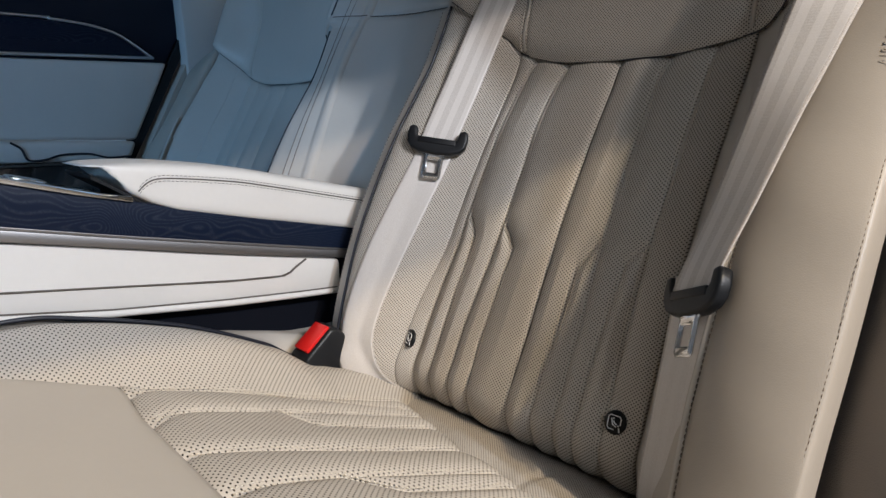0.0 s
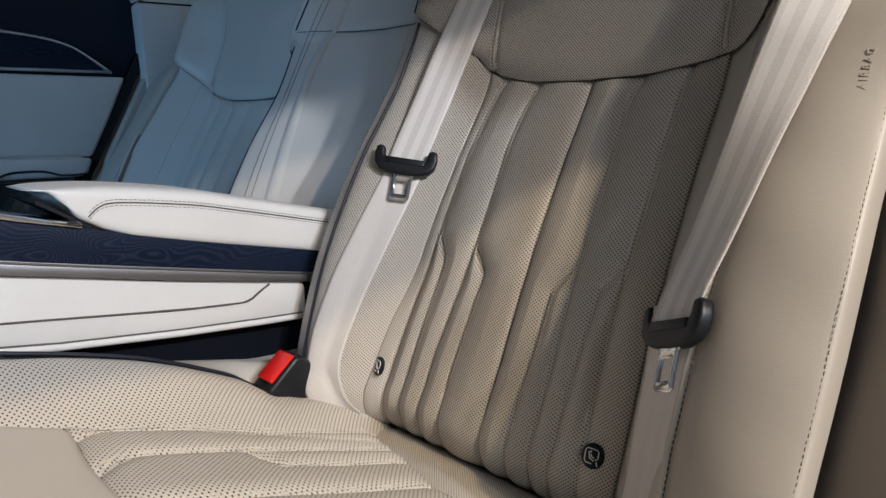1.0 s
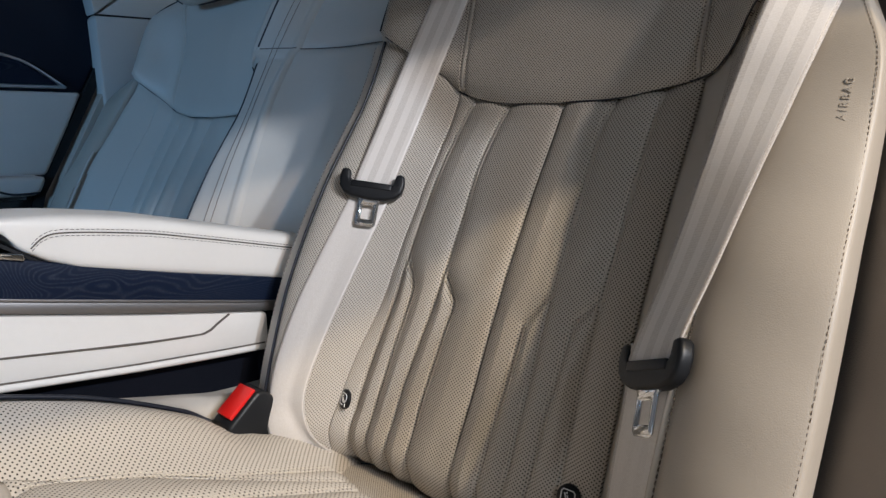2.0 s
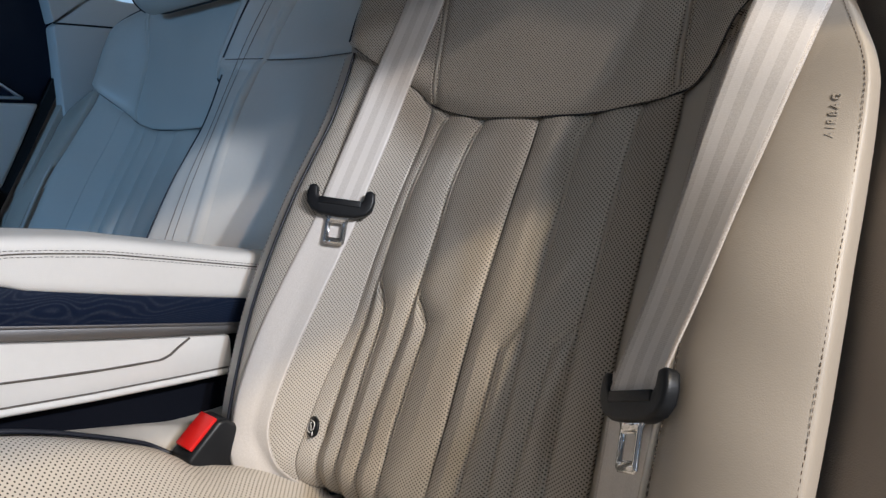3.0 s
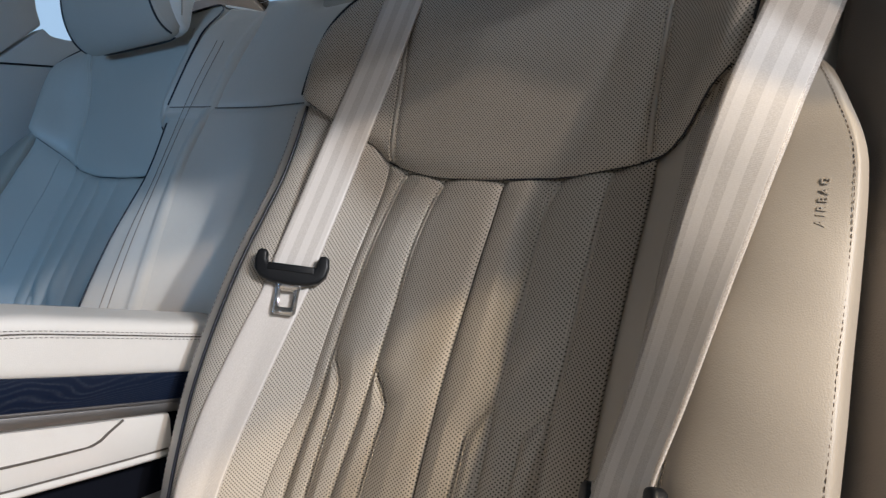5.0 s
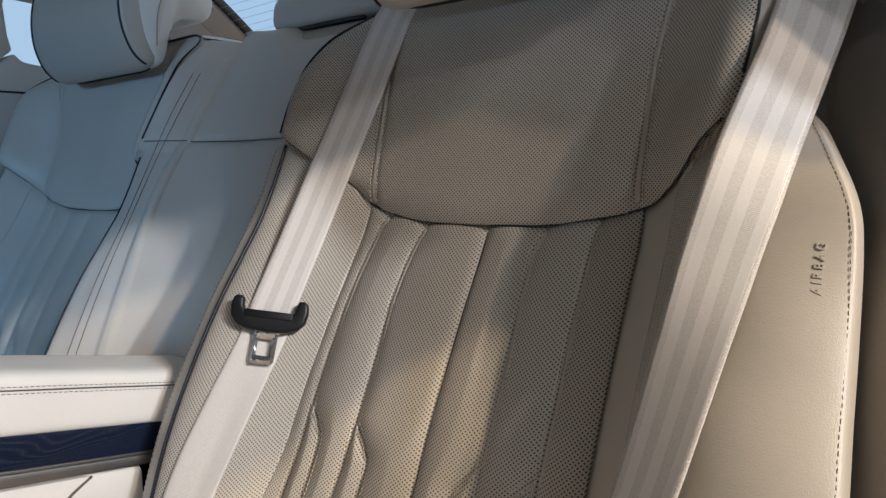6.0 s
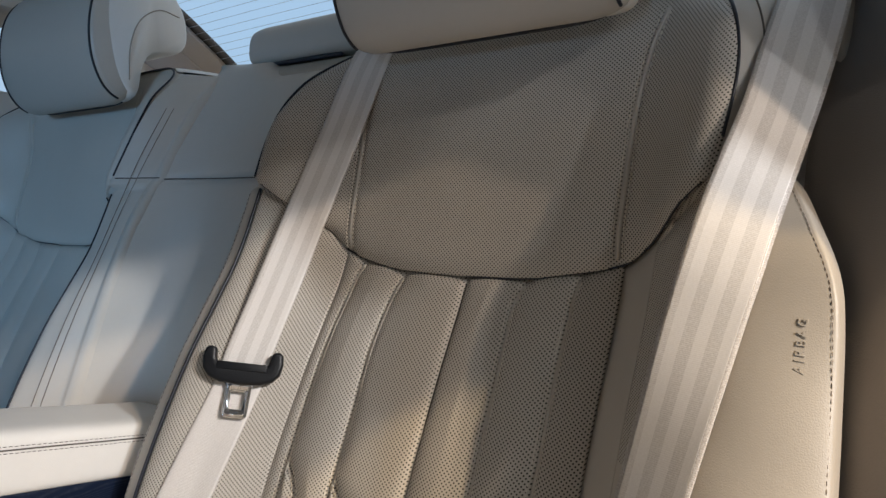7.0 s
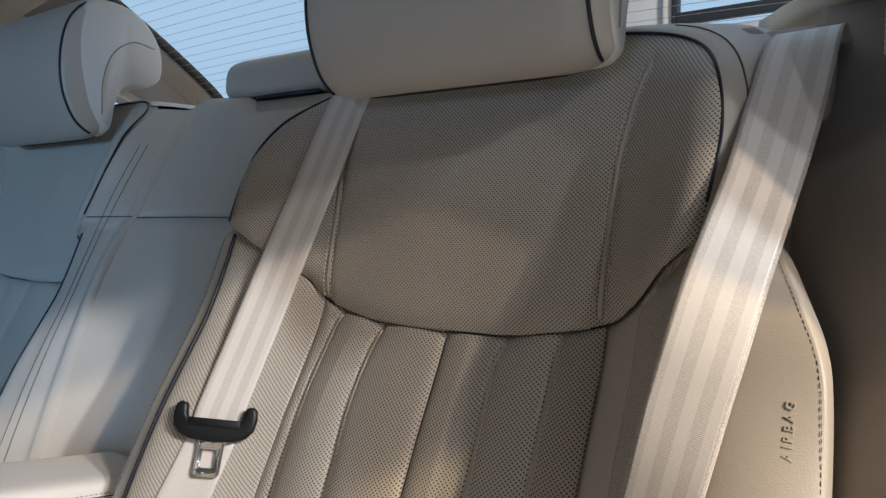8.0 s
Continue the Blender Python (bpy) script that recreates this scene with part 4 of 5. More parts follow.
block("back_body", (0.17, 0.08, 0.52), (-0.323, 0.245, 0.88), LEATHER, middle, bevel=0.02, turn=Euler((radians(-21), 0, 0)).to_matrix())

# ---------------- console and folded-down armrest ----------------
XN, XF = -0.268, -0.382


def lines_y(pts):
    ys, zs = zip(*pts)
    def f(y):
        if y <= ys[0]:
            return zs[0] + (zs[1] - zs[0]) / (ys[1] - ys[0]) * (y - ys[0])
        return float(np.interp(y, ys, zs))
    return f


metal_low = lines_y([(-0.388, 0.755), (-0.292, 0.736), (-0.174, 0.712), (-0.02, 0.684), (0.03, 0.675)])
metal_top = lines_y([(-0.386, 0.767), (-0.291, 0.747), (-0.173, 0.724), (-0.024, 0.695), (0.03, 0.686)])
body_low = lines_y([(-0.397, 0.681), (-0.299, 0.666), (-0.179, 0.653), (-0.084, 0.645), (-0.026, 0.641)])
wood_top = lines_y([(-0.381, 0.810), (-0.327, 0.795), (-0.266, 0.781), (-0.22, 0.768), (-0.137, 0.749), (-0.005, 0.722), (0.03, 0.714)])

console = thing("center_console", "cream leather rear console with dark wood and satin metal trim", "car console", at=(-0.325, -0.35, 0.5))
ys = np.linspace(-0.85, 0.03, 23)


def band(name, low_f, high_f, inset, mat, label="", y0=-0.85, y1=0.03, bevel=0.003):
    yy = np.linspace(y0, y1, 19)
    poly = [(y, low_f(y)) for y in yy] + [(y, high_f(y)) for y in yy[::-1]]
    return prism(name, poly, XN - inset, XF + inset, mat, console, label, bevel=bevel)


band("body", lambda y: body_low(y), lambda y: metal_low(y) - 0.001, 0.0, LEATHER_PALE, y1=-0.022, bevel=0.006)
band("satin_strip", metal_low, lambda y: metal_top(y) - 0.0006, -0.001, SATIN, "brushed satin metal strip", bevel=0.0015)
band("wood_trim", metal_top, wood_top, 0.003, WOOD, "dark blue open-pore wood trim", bevel=0.002)
band("wood_edge", lambda y: metal_top(y) - 0.0005, lambda y: metal_top(y) + 0.0022, 0.0005, SATIN, bevel=0.0005)
# upper leather inlay with its angled end, proud of the body
groove = lines_y([(-0.394, 0.708), (-0.296, 0.696), (-0.177, 0.681), (-0.105, 0.675)])
yy = np.linspace(-0.84, -0.108, 14)
poly = [(y, groove(y) + 0.001) for y in yy] + [(-0.098, 0.679), (-0.088, 0.685), (-0.076, 0.6915)] + [(y, metal_low(y) - 0.002) for y in np.linspace(-0.078, -0.84, 14)]
prism("leather_inlay", poly, XN - 0.01, XN + 0.0022, LEATHER_PALE, console)
tube("inlay_seam", curve_pts([(XN + 0.0012, y, groove(y)) for y in np.linspace(-0.84, -0.112, 12)] + [(XN + 0.0012, -0.098, 0.6765), (XN + 0.0012, -0.086, 0.684), (XN + 0.0012, -0.073, 0.691)], 90), 0.0013, THREAD_DARK, console)
tube("lower_welt", [(XN + 0.0015, y, body_low(y) + 0.006) for y in np.linspace(-0.84, -0.03, 40)], 0.0012, THREAD_DARK, console)
tube("lower_bead", [(XN + 0.001, y, body_low(y) + 0.002) for y in np.linspace(-0.84, -0.03, 40)], 0.004, LEATHER_PALE, console)
yy = np.linspace(-0.85, -0.268, 12)
prism("chrome_trim", [(y, wood_top(y) - 0.001) for y in yy] + [(y, wood_top(y) + 0.005) for y in yy[::-1]], XN + 0.0015, XN - 0.012, CHROME, console, "bright metal trim", bevel=0.0015)
prism("gloss_top", [(y, wood_top(y) - 0.006) for y in yy] + [(y, wood_top(y) + 0.003) for y in yy[::-1]], XN - 0.012, XF + 0.004, PIANO, console, "gloss black top", bevel=0.002)
block("latch_chrome", (0.05, 0.03, 0.004), (-0.325, -0.352, wood_top(-0.352) + 0.0045), CHROME, console, "chrome lid latch", bevel=0.0015, turn=Euler((radians(-14), 0, 0)).to_matrix())
block("latch_chrome", (0.012, 0.05, 0.004), (-0.352, -0.40, wood_top(-0.40) + 0.0045), CHROME, console, "chrome lid latch", bevel=0.0015, turn=Euler((radians(-14), 0, 0)).to_matrix())
block("dark_base", (0.07, 0.80, 0.32), (-0.325, -0.40, 0.52), CARPET, console, "navy carpeted base", bevel=0.01)
block("hinge_cover", (0.09, 0.10, 0.24), (-0.325, 0.02, 0.60), CARPET, console, "navy carpeted base", bevel=0.02)

armrest = thing("armrest", "cream leather armrest folded down on the console", "armrest", at=(-0.325, -0.13, 0.73))
ARM_Y = (-0.33, -0.309, -0.256, -0.166, -0.097, 0.015, 0.08)
ARM_T = (0.822, 0.8215, 0.8205, 0.811, 0.797, 0.772, 0.758)
arm_low = lines_y([(-0.317, 0.812), (-0.286, 0.800), (-0.268, 0.788), (-0.249, 0.776), (-0.221, 0.765), (-0.137, 0.746), (-0.005, 0.719), (0.08, 0.701)])
R = []
for k in np.linspace(0, 1, 50):
    y = -0.294 + 0.367 * k**1.15
    top, bot = float(smooth_interp(y, ARM_Y, ARM_T)), arm_low(y)
    front = math.sqrt(max(0.0, 1 - max(0, 1 - k / 0.10) ** 2)) if k < 0.10 else 1.0
    h = (top - bot) * (0.25 + 0.75 * front)
    w = (XN - XF) / 2 * (0.80 + 0.20 * front)
    cx, cz = (XN + XF) / 2 + 0.004 * (1 - front), top - 0.002 * (1 - front) - h / 2
    ring = []
    for a in np.linspace(0, 2 * np.pi, 64, endpoint=False):
        ca, sa = math.cos(a), math.sin(a)
        ring.append((cx + w * math.copysign(abs(ca) ** (0.30 if sa > 0 else 0.18), ca), y + (0.018 if sa > 0 else 0.055) * (1 - front) * (-sa), cz + h / 2 * math.copysign(abs(sa) ** 0.36, sa)))
    R.append(ring)
rings("pad", np.array(R), LEATHER_PALE, armrest)
# thin black sheet that paints in the shade under the armrest
shade_edge = [(-0.304, 0.8105), (-0.286, 0.7995), (-0.268, 0.7875), (-0.249, 0.7755), (-0.221, 0.7645), (-0.137, 0.7455), (0.0, 0.718)]
prism("underside_shade", shade_edge + [(y, z - 0.004) for y, z in shade_edge[::-1]], XN - 0.006, XF + 0.006, BLACK, armrest, "dark sheet for the shade under the armrest")
for dz, mat in ((-0.0135, THREAD_DARK), (-0.0165, PIPING), (-0.0195, THREAD_DARK)):
    yy = np.linspace(-0.262, 0.03, 140)
    pts = np.stack([0 * yy + XN + 0.0004, yy, smooth_interp(yy, ARM_Y, ARM_T) + dz - 0.022 * np.exp(-((yy + 0.275) / 0.018) ** 2)], -1)
    if mat is PIPING:
        tube("center_seam", pts, 0.0007, THREAD_DARK, armrest)
    else:
        stitches("stitching", pts, (1, 0, 0.2), THREAD_DARK, armrest, pitch=0.0046, length=0.0036, r=0.00030)

# ---------------- seat belts ----------------


def ribbon(name, center, across, width, mat, parent, label="", thick=0.0012, n=90, rests=False):
    c = curve_pts(center, n)
    a = unit(curve_pts(across, n))
    t = unit(np.gradient(c, axis=0))
    a = unit(a - t * (a * t).sum(1, keepdims=True))
    nrm = np.cross(t, a)
    us = np.linspace(-0.5, 0.5, 13)
    s = np.r_[0, np.cumsum(np.linalg.norm(np.diff(c, axis=0), axis=1))]
    R, uv = [], []
    for k in range(n):
        front = [c[k] + a[k] * width * u + nrm[k] * (thick / 2 if abs(u) < 0.49 else thick * 0.75) for u in us]
        rear = [c[k] + a[k] * width * u - nrm[k] * thick / 2 for u in us[::-1]]
        if rests:
            front, rear = [[np.array([p[0], min(p[1], float(back_y(p[0], p[2])) - gap), p[2]]) for p in side] for side, gap in ((front, 0.0046), (rear, 0.0034))]
        R.append(front + rear)
        uv += [(u * width, s[k]) for u in us] + [(u * width, s[k]) for u in us[::-1]]
    ob = rings(name, np.array(R), mat, parent, label, uv=np.array(uv))
    return ob, c, a, nrm


def tongue(parent, at, along, across):
    """Black plastic grip with a slot for the belt and a punched metal blade. along: down the belt."""
    x = Vector(across).normalized()
    z = Vector(along)
    z = (z - x * z.dot(x)).normalized()
    n = x.cross(z)
    m = Matrix((x, z, n)).transposed().to_4x4()
    m.translation = at
    bm = bmesh.new()
    pts = []
    # outline of the grip, a shallow U with raised horns
    half = [(0.0, 0.0178), (0.0190, 0.0165), (0.0295, 0.0125), (0.0355, 0.0055), (0.0372, -0.0045), (0.0360, -0.0135), (0.0325, -0.0160), (0.0262, -0.0152), (0.0250, -0.0050), (0.0226, -0.0015)]
    shape = half + [(-px, py) for px, py in half[:0:-1]]
    for d in (-0.0055, 0.0055):
        pts.append([bm.verts.new((px, py, d)) for px, py in shape])
    bm.faces.new(pts[0]), bm.faces.new(pts[1][::-1])
    for k in range(len(shape)):
        j = (k + 1) % len(shape)
        bm.faces.new((pts[0][j], pts[0][k], pts[1][k], pts[1][j]))
    bmesh.ops.recalc_face_normals(bm, faces=bm.faces)
    bmesh.ops.bevel(bm, geom=[e for e in bm.edges if e.calc_face_angle(0) > 0.9], offset=0.0032, segments=3, profile=0.6, affect="EDGES")
    bmesh.ops.transform(bm, matrix=m, verts=bm.verts)
    grip = part("tongue", bm, BLACK, parent, "black plastic belt tongue")
    block("slot_lip", (0.0465, 0.0075, 0.0030), m @ Vector((0, 0.0012, 0.0048)), BLACK, grip, bevel=0.001, turn=m.to_3x3())
    block("slot_back", (0.0530, 0.0145, 0.0022), m @ Vector((0, -0.0075, -0.0085)), BLACK, grip, bevel=0.0009, turn=m.to_3x3())
    bm = bmesh.new()
    outer = [(-0.0185, 0.010), (0.0185, 0.010), (0.0118, 0.0205), (0.0114, 0.0455), (0.0092, 0.0480), (-0.0092, 0.0480), (-0.0114, 0.0455), (-0.0118, 0.0205)]
    inner = [(-0.0052, 0.0240), (0.0052, 0.0240), (0.0064, 0.0250), (0.0064, 0.0392), (0.0052, 0.0402), (-0.0052, 0.0402), (-0.0064, 0.0392), (-0.0064, 0.0250)]
    lay = []
    for d in (-0.0014, 0.0022):
        lay.append(([bm.verts.new((*p, d)) for p in outer], [bm.verts.new((*p, d)) for p in inner]))
    for k in range(8):
        j = (k + 1) % 8
        for o, i in lay:
            bm.faces.new((o[k], o[j], i[j], i[k]))
        bm.faces.new((lay[0][0][k], lay[0][0][j], lay[1][0][j], lay[1][0][k]))
        bm.faces.new((lay[0][1][k], lay[0][1][j], lay[1][1][j], lay[1][1][k]))
    bmesh.ops.recalc_face_normals(bm, faces=bm.faces)
    bmesh.ops.bevel(bm, geom=[e for e in bm.edges if e.calc_face_angle(0) > 0.9], offset=0.0016, segments=3, affect="EDGES")
    bmesh.ops.transform(bm, matrix=m, verts=bm.verts)
    part("blade", bm, CHROME, grip, "chromed metal blade with a square hole")
    return grip


belt = thing("seat_belt", "pale woven seat belt with black tongue over the inner bolster", "seat belt", "seat belts", at=(-0.17, 0.06, 0.8))
ribbon("webbing", [(-0.1140, 0.250, 1.178), (-0.1180, 0.226, 1.160), (-0.1236, 0.2013, 1.1314), (-0.1405, 0.1680, 1.05), (-0.1535, 0.1370, 0.980), (-0.1635, 0.1030, 0.908), (-0.1700, 0.0660, 0.838), (-0.1700, 0.0620, 0.828)], [(1, 0.3, 0.1), (1, 0.4, 0.1), (0.9, 0.43, 0.1), (0.76, 0.65, 0), (0.75, 0.66, 0), (0.72, 0.69, 0), (0.70, 0.71, -0.05), (0.70, 0.71, -0.08)], 0.0430, WEB, belt, "pale grey striped webbing")
ribbon("lower_webbing", [(-0.1695, 0.064, 0.830), (-0.1707, 0.0440, 0.7978), (-0.1761, 0.0105, 0.7418), (-0.1836, -0.0186, 0.6865), (-0.1905, -0.0425, 0.6313), (-0.189, -0.052, 0.595), (-0.180, -0.046, 0.562), (-0.170, -0.015, 0.53)], [(0.70, 0.71, 0), (0.69, 0.72, 0), (0.70, 0.71, 0), (0.734, 0.68, 0), (0.78, 0.62, 0.05), (0.8, 0.5, 0.1), (1, 0.4, 0.1), (1, 0.2, 0.1)], 0.0425, WEB_PLAIN, belt, "pale grey webbing", rests=True)
tongue(belt, (-0.1665, 0.0580, 0.8325), (0.17, -0.36, -0.92), (-0.0574, -0.0474, 0.011))

belt2 = thing("seat_belt", "pale striped seat belt with black tongue beside the airbag cover", "seat belt", "seat belts", at=(0.24, 0.0, 0.8))
ribbon("webbing", [(0.288, 0.315, 1.156), (0.287, 0.275, 1.161), (0.286, 0.235, 1.150), (0.2845, 0.203, 1.127), (0.280, 0.168, 1.085), (0.2735, 0.138, 1.042), (0.2615, 0.0985, 0.985), (0.2545, 0.077, 0.948), (0.248, 0.0605, 0.914), (0.2405, 0.032, 0.8625), (0.231, 0.000, 0.80), (0.2225, -0.021, 0.757), (0.2185, -0.031, 0.730)], [(1, -0.2, 0.05), (1, -0.3, 0.05), (1, -0.35, 0), (1, 0.15, -0.1), (1, 0.4, -0.25), (1, 0.5, -0.4), (1, 0.1, -0.5), (1, -0.2, -0.45), (1, -0.45, -0.38), (1, -0.5, -0.2), (1, -0.52, 0), (1, -0.5, 0.3), (1, -0.4, 0.48)], 0.047, WEB, belt2, "pale grey striped webbing")
ribbon("lower_webbing", [(0.219, -0.024, 0.742), (0.216, -0.029, 0.70), (0.209, -0.037, 0.63), (0.207, -0.047, 0.56), (0.207, -0.02, 0.50)], [(1, -0.5, 0), (1, -0.6, 0), (1, -0.65, 0), (1, -0.6, 0), (1, -0.5, 0)], 0.047, WEB_PLAIN, belt2, "pale grey webbing")
tongue(belt2, (0.2215, -0.029, 0.7355), (-0.10, -0.28, -0.80), (-0.82, 0.45, -0.36))

buckle = thing("belt_buckle", "black belt buckle with red release button in the cushion", "seat belt buckle", at=(-0.225, -0.07, 0.55))
prism("body", [(-0.1165, 0.586), (-0.080, 0.6165), (-0.070, 0.6160), (-0.032, 0.580), (-0.032, 0.545), (-0.11, 0.55)], -0.241, -0.2035, BLACK, buckle, bevel=0.0045, seg=3)
prism("button", [(-0.1120, 0.5950), (-0.0815, 0.6195), (-0.0785, 0.6165), (-0.1090, 0.5910)], -0.2372, -0.2085, RED, buckle, "red release button", bevel=0.0015)

# ---------------- far door ----------------
XD = -1.08
door = tagged(new("door_1"), "far rear door with pale leather panel, dark wood and chrome strips", "car door", kind="structure")
door.location = (XD, -0.3, 0.7)
prism("upper_panel", [(-1.1, 0.975), (-1.1, 1.24), (0.085, 1.24), (0.108, 1.21), (0.119, 1.171), (0.122, 1.125), (0.117, 1.081), (0.101, 1.025), (0.075, 0.975)], XD - 0.06, XD - 0.012, NAVY, door, "dark upper door trim", bevel=0.006)
prism("wood_inlay", [(-1.1, 0.988), (-1.1, 1.062), (-0.23, 1.054), (-0.155, 1.051), (-0.075, 1.044), (-0.030, 1.031), (0.0, 1.012), (0.036, 0.989)], XD - 0.02, XD - 0.004, WOOD_DOOR, door, "dark blue wood inlay", bevel=0.002)
tube("chrome_strip", curve_pts([(XD - 0.003, -1.1, 1.066), (XD - 0.003, -0.229, 1.057), (XD - 0.003, -0.155, 1.054), (XD - 0.003, -0.085, 1.0475), (XD - 0.003, -0.040, 1.037), (XD - 0.003, -0.012, 1.024), (XD - 0.003, 0.044, 0.985)], 80), 0.0030, BRIGHT, door, "slim chrome strip")
tube("chrome_strip", [(XD - 0.003, -1.1, 0.983), (XD - 0.003, -0.238, 0.985), (XD - 0.003, 0.042, 0.9865)], 0.0036, BRIGHT, door, "slim chrome strip")
prism("leather_panel", [(-1.1, 0.824), (-1.1, 0.976), (0.072, 0.977), (0.033, 0.895), (-0.008, 0.814), (-0.258, 0.822)], XD - 0.05, XD, LEATHER_PALE, door, "pale leather door panel", bevel=0.008, seg=3)
prism("arm_pad", [(-1.1, 0.785), (-1.1, 0.822), (-0.258, 0.820), (-0.012, 0.812), (-0.026, 0.778), (-0.05, 0.775)], XD - 0.05, XD + 0.018, LEATHER_PALE, door, "padded leather armrest", bevel=0.010, seg=3)
tube("pull_seam", curve_pts([(XD + 0.019, -0.245, 0.818), (XD + 0.0192, -0.228, 0.805), (XD + 0.0192, -0.218, 0.783), (XD + 0.0192, -0.19, 0.782), (XD + 0.0192, -0.16, 0.790), (XD + 0.0192, -0.11, 0.790), (XD + 0.0192, -0.075, 0.781), (XD + 0.0192, -0.03, 0.781)], 60), 0.0022, PIPING, door)
prism("lower_trim", [(-1.1, 0.30), (-1.1, 0.784), (-0.03, 0.776), (-0.16, 0.30)], XD - 0.06, XD - 0.006, PIANO, door, "dark lower door trim", bevel=0.004)
tube("lower_strip", [(XD + 0.002, -1.1, 0.776), (XD + 0.002, -0.05, 0.772)], 0.004, SATIN, door)
prism("side_trim", [(-0.14, 0.30), (-0.008, 0.765), (0.056, 0.885), (0.102, 0.97), (0.132, 1.03), (0.30, 1.03), (0.30, 0.30)], XD - 0.05, XD + 0.02, LEATHER_DIMMED, door, "grey leather side trim behind the door", bevel=0.003)
seal_in = [(-0.17, 0.30), (-0.033, 0.775), (0.031, 0.89), (0.076, 0.975), (0.102, 1.025), (0.118, 1.081), (0.123, 1.125), (0.120, 1.171), (0.108, 1.212)]
prism("edge_seal", seal_in + [(y + 0.020, z) for y, z in seal_in[::-1]], XD - 0.06, XD - 0.004, HOLE, door, "black rubber seal")

# ---------------- cabin ----------------


def structure(ob, label, category):
    return tagged(ob, label, category, kind="structure")


def thicken(ob, thick, offset=0.0):
    m = ob.modifiers.new("thickness", "SOLIDIFY")
    m.thickness, m.offset = thick, offset
    return ob


def loft(name, a, b, mat, label, category, n=40, bulge=(0, 0, 0), thick=0.025, pieces=0, flip=False):
    """A trim panel drawn between two 3D curves."""
    A, B = curve_pts(a, n), curve_pts(b, n)
    k = np.linspace(0, 1, 24)[:, None, None]
    P = A[None] * (1 - k) + B[None] * k + np.array(bulge) * np.sin(np.pi * k)
    return structure(thicken(grid(name, P, mat, None, uv=P[..., 1:], flip=flip), thick), label, category)


structure(block("floor", (2.2, 2.6, 0.06), (-0.323, -0.9, 0.27), CARPET, bevel=0.01), "dark navy carpeted car floor", "floor")
# parcel shelf, rounded down behind the seat backs
s, t = np.meshgrid(np.linspace(0, 1, 60), np.linspace(0, 1, 40))
X = -1.04 + 1.34 * s
Y = 0.247 + 0.708 * t
Z = 1.172 - 0.06 * np.exp(-t / 0.025) - 0.012 * t + 0.002 * np.sin(7 * X)
structure(thicken(grid("shelf", np.stack([X, Y, Z], -1), TRIM, None, uv=np.stack([X, Y], -1)), 0.03, -1), "beige soft-trim rear parcel shelf", "parcel shelf")
# headliner, lowered towards the sides and the rear window; near edge bent up to let lamp light past
s, t = np.meshgrid(np.linspace(-1, 1, 40), np.linspace(0, 1, 40))
Y = -2.0 + 2.30 * t
X = -0.323 + 0.86 * s
Z = 1.455 - 0.07 * s**4 - 0.04 * ease((t - 0.75) / 0.25) + 0.045 * ease((X - 0.42) / 0.05)
structure(thicken(grid("ceiling", np.stack([X, Y, Z], -1), HEADLINER, None, flip=True), 0.03), "pale cloth car headliner", "ceiling")
# roof rails above the door openings
ARCH = curve_pts([(-2.0, 1.40), (-0.4, 1.395), (-0.15, 1.39), (-0.03, 1.385), (0.02, 1.385), (0.045, 1.380), (0.065, 1.360), (0.078, 1.29), (0.088, 1.235), (0.097, 1.18), (0.105, 1.14), (0.115, 1.06), (0.13, 0.92), (0.145, 0.75), (0.15, 0.30)], 60)
structure(prism("door_arch_near", [tuple(map(float, p)) for p in ARCH] + [(1.0, 0.30), (1.0, 1.18), (0.5, 1.50), (-2.0, 1.50)], 0.50, 0.58, TRIM), "taupe arch of the open rear door", "door frame")
structure(prism("roof_rail_far", [(-1.16, 1.40), (-1.08, 1.37), (-1.05, 1.40), (-1.10, 1.46), (-1.2, 1.46)], -2.0, 0.34, HEADLINER, bevel=0.01, axis="y"), "pale far roof rail", "roof rail")
# unseen wall, added to close the front and stop low light
structure(block("bulkhead", (1.9, 0.08, 0.65), (-0.323, -1.95, 0.60), CARPET, bevel=0.02), "dark plain wall closing the unseen front of the car", "bulkhead")
# unseen block, added to keep the blue lamp off the near seat
structure(block("partition", (0.59, 0.06, 0.97), (0.21, -1.05, 0.765), SLATE, bevel=0.03), "plain slate block added to shade the near seat", "partition")
structure(block("sill_near", (0.12, 1.6, 0.16), (0.55, -0.75, 0.34), PIANO, bevel=0.02), "dark sill of the open door", "door sill")

# near side: soft trim beside the airbag cover, running up behind the belt
s, t = np.meshgrid(np.linspace(0, 1, 40), np.linspace(0, 1, 70))
Z = 0.42 + 0.78 * t
X = 0.285 + 0.25 * s
Y = smooth_interp(Z, (0.40, 0.60, 0.75, 0.85, 0.93, 1.0, 1.065, 1.12, 1.17, 1.21), (-0.02, -0.02, 0.035, 0.09, 0.14, 0.175, 0.210, 0.268, 0.33, 0.37)) - 0.055 * np.sin(np.pi * s**0.9) * (1 - 0.6 * ease((Z - 0.95) / 0.2)) + 0.012
structure(thicken(grid("wall_near", np.stack([X, Y, Z], -1), TAUPE, None, uv=np.stack([X, Z], -1)), 0.02, -1), "taupe grained soft-trim panel beside the seat", "trim")
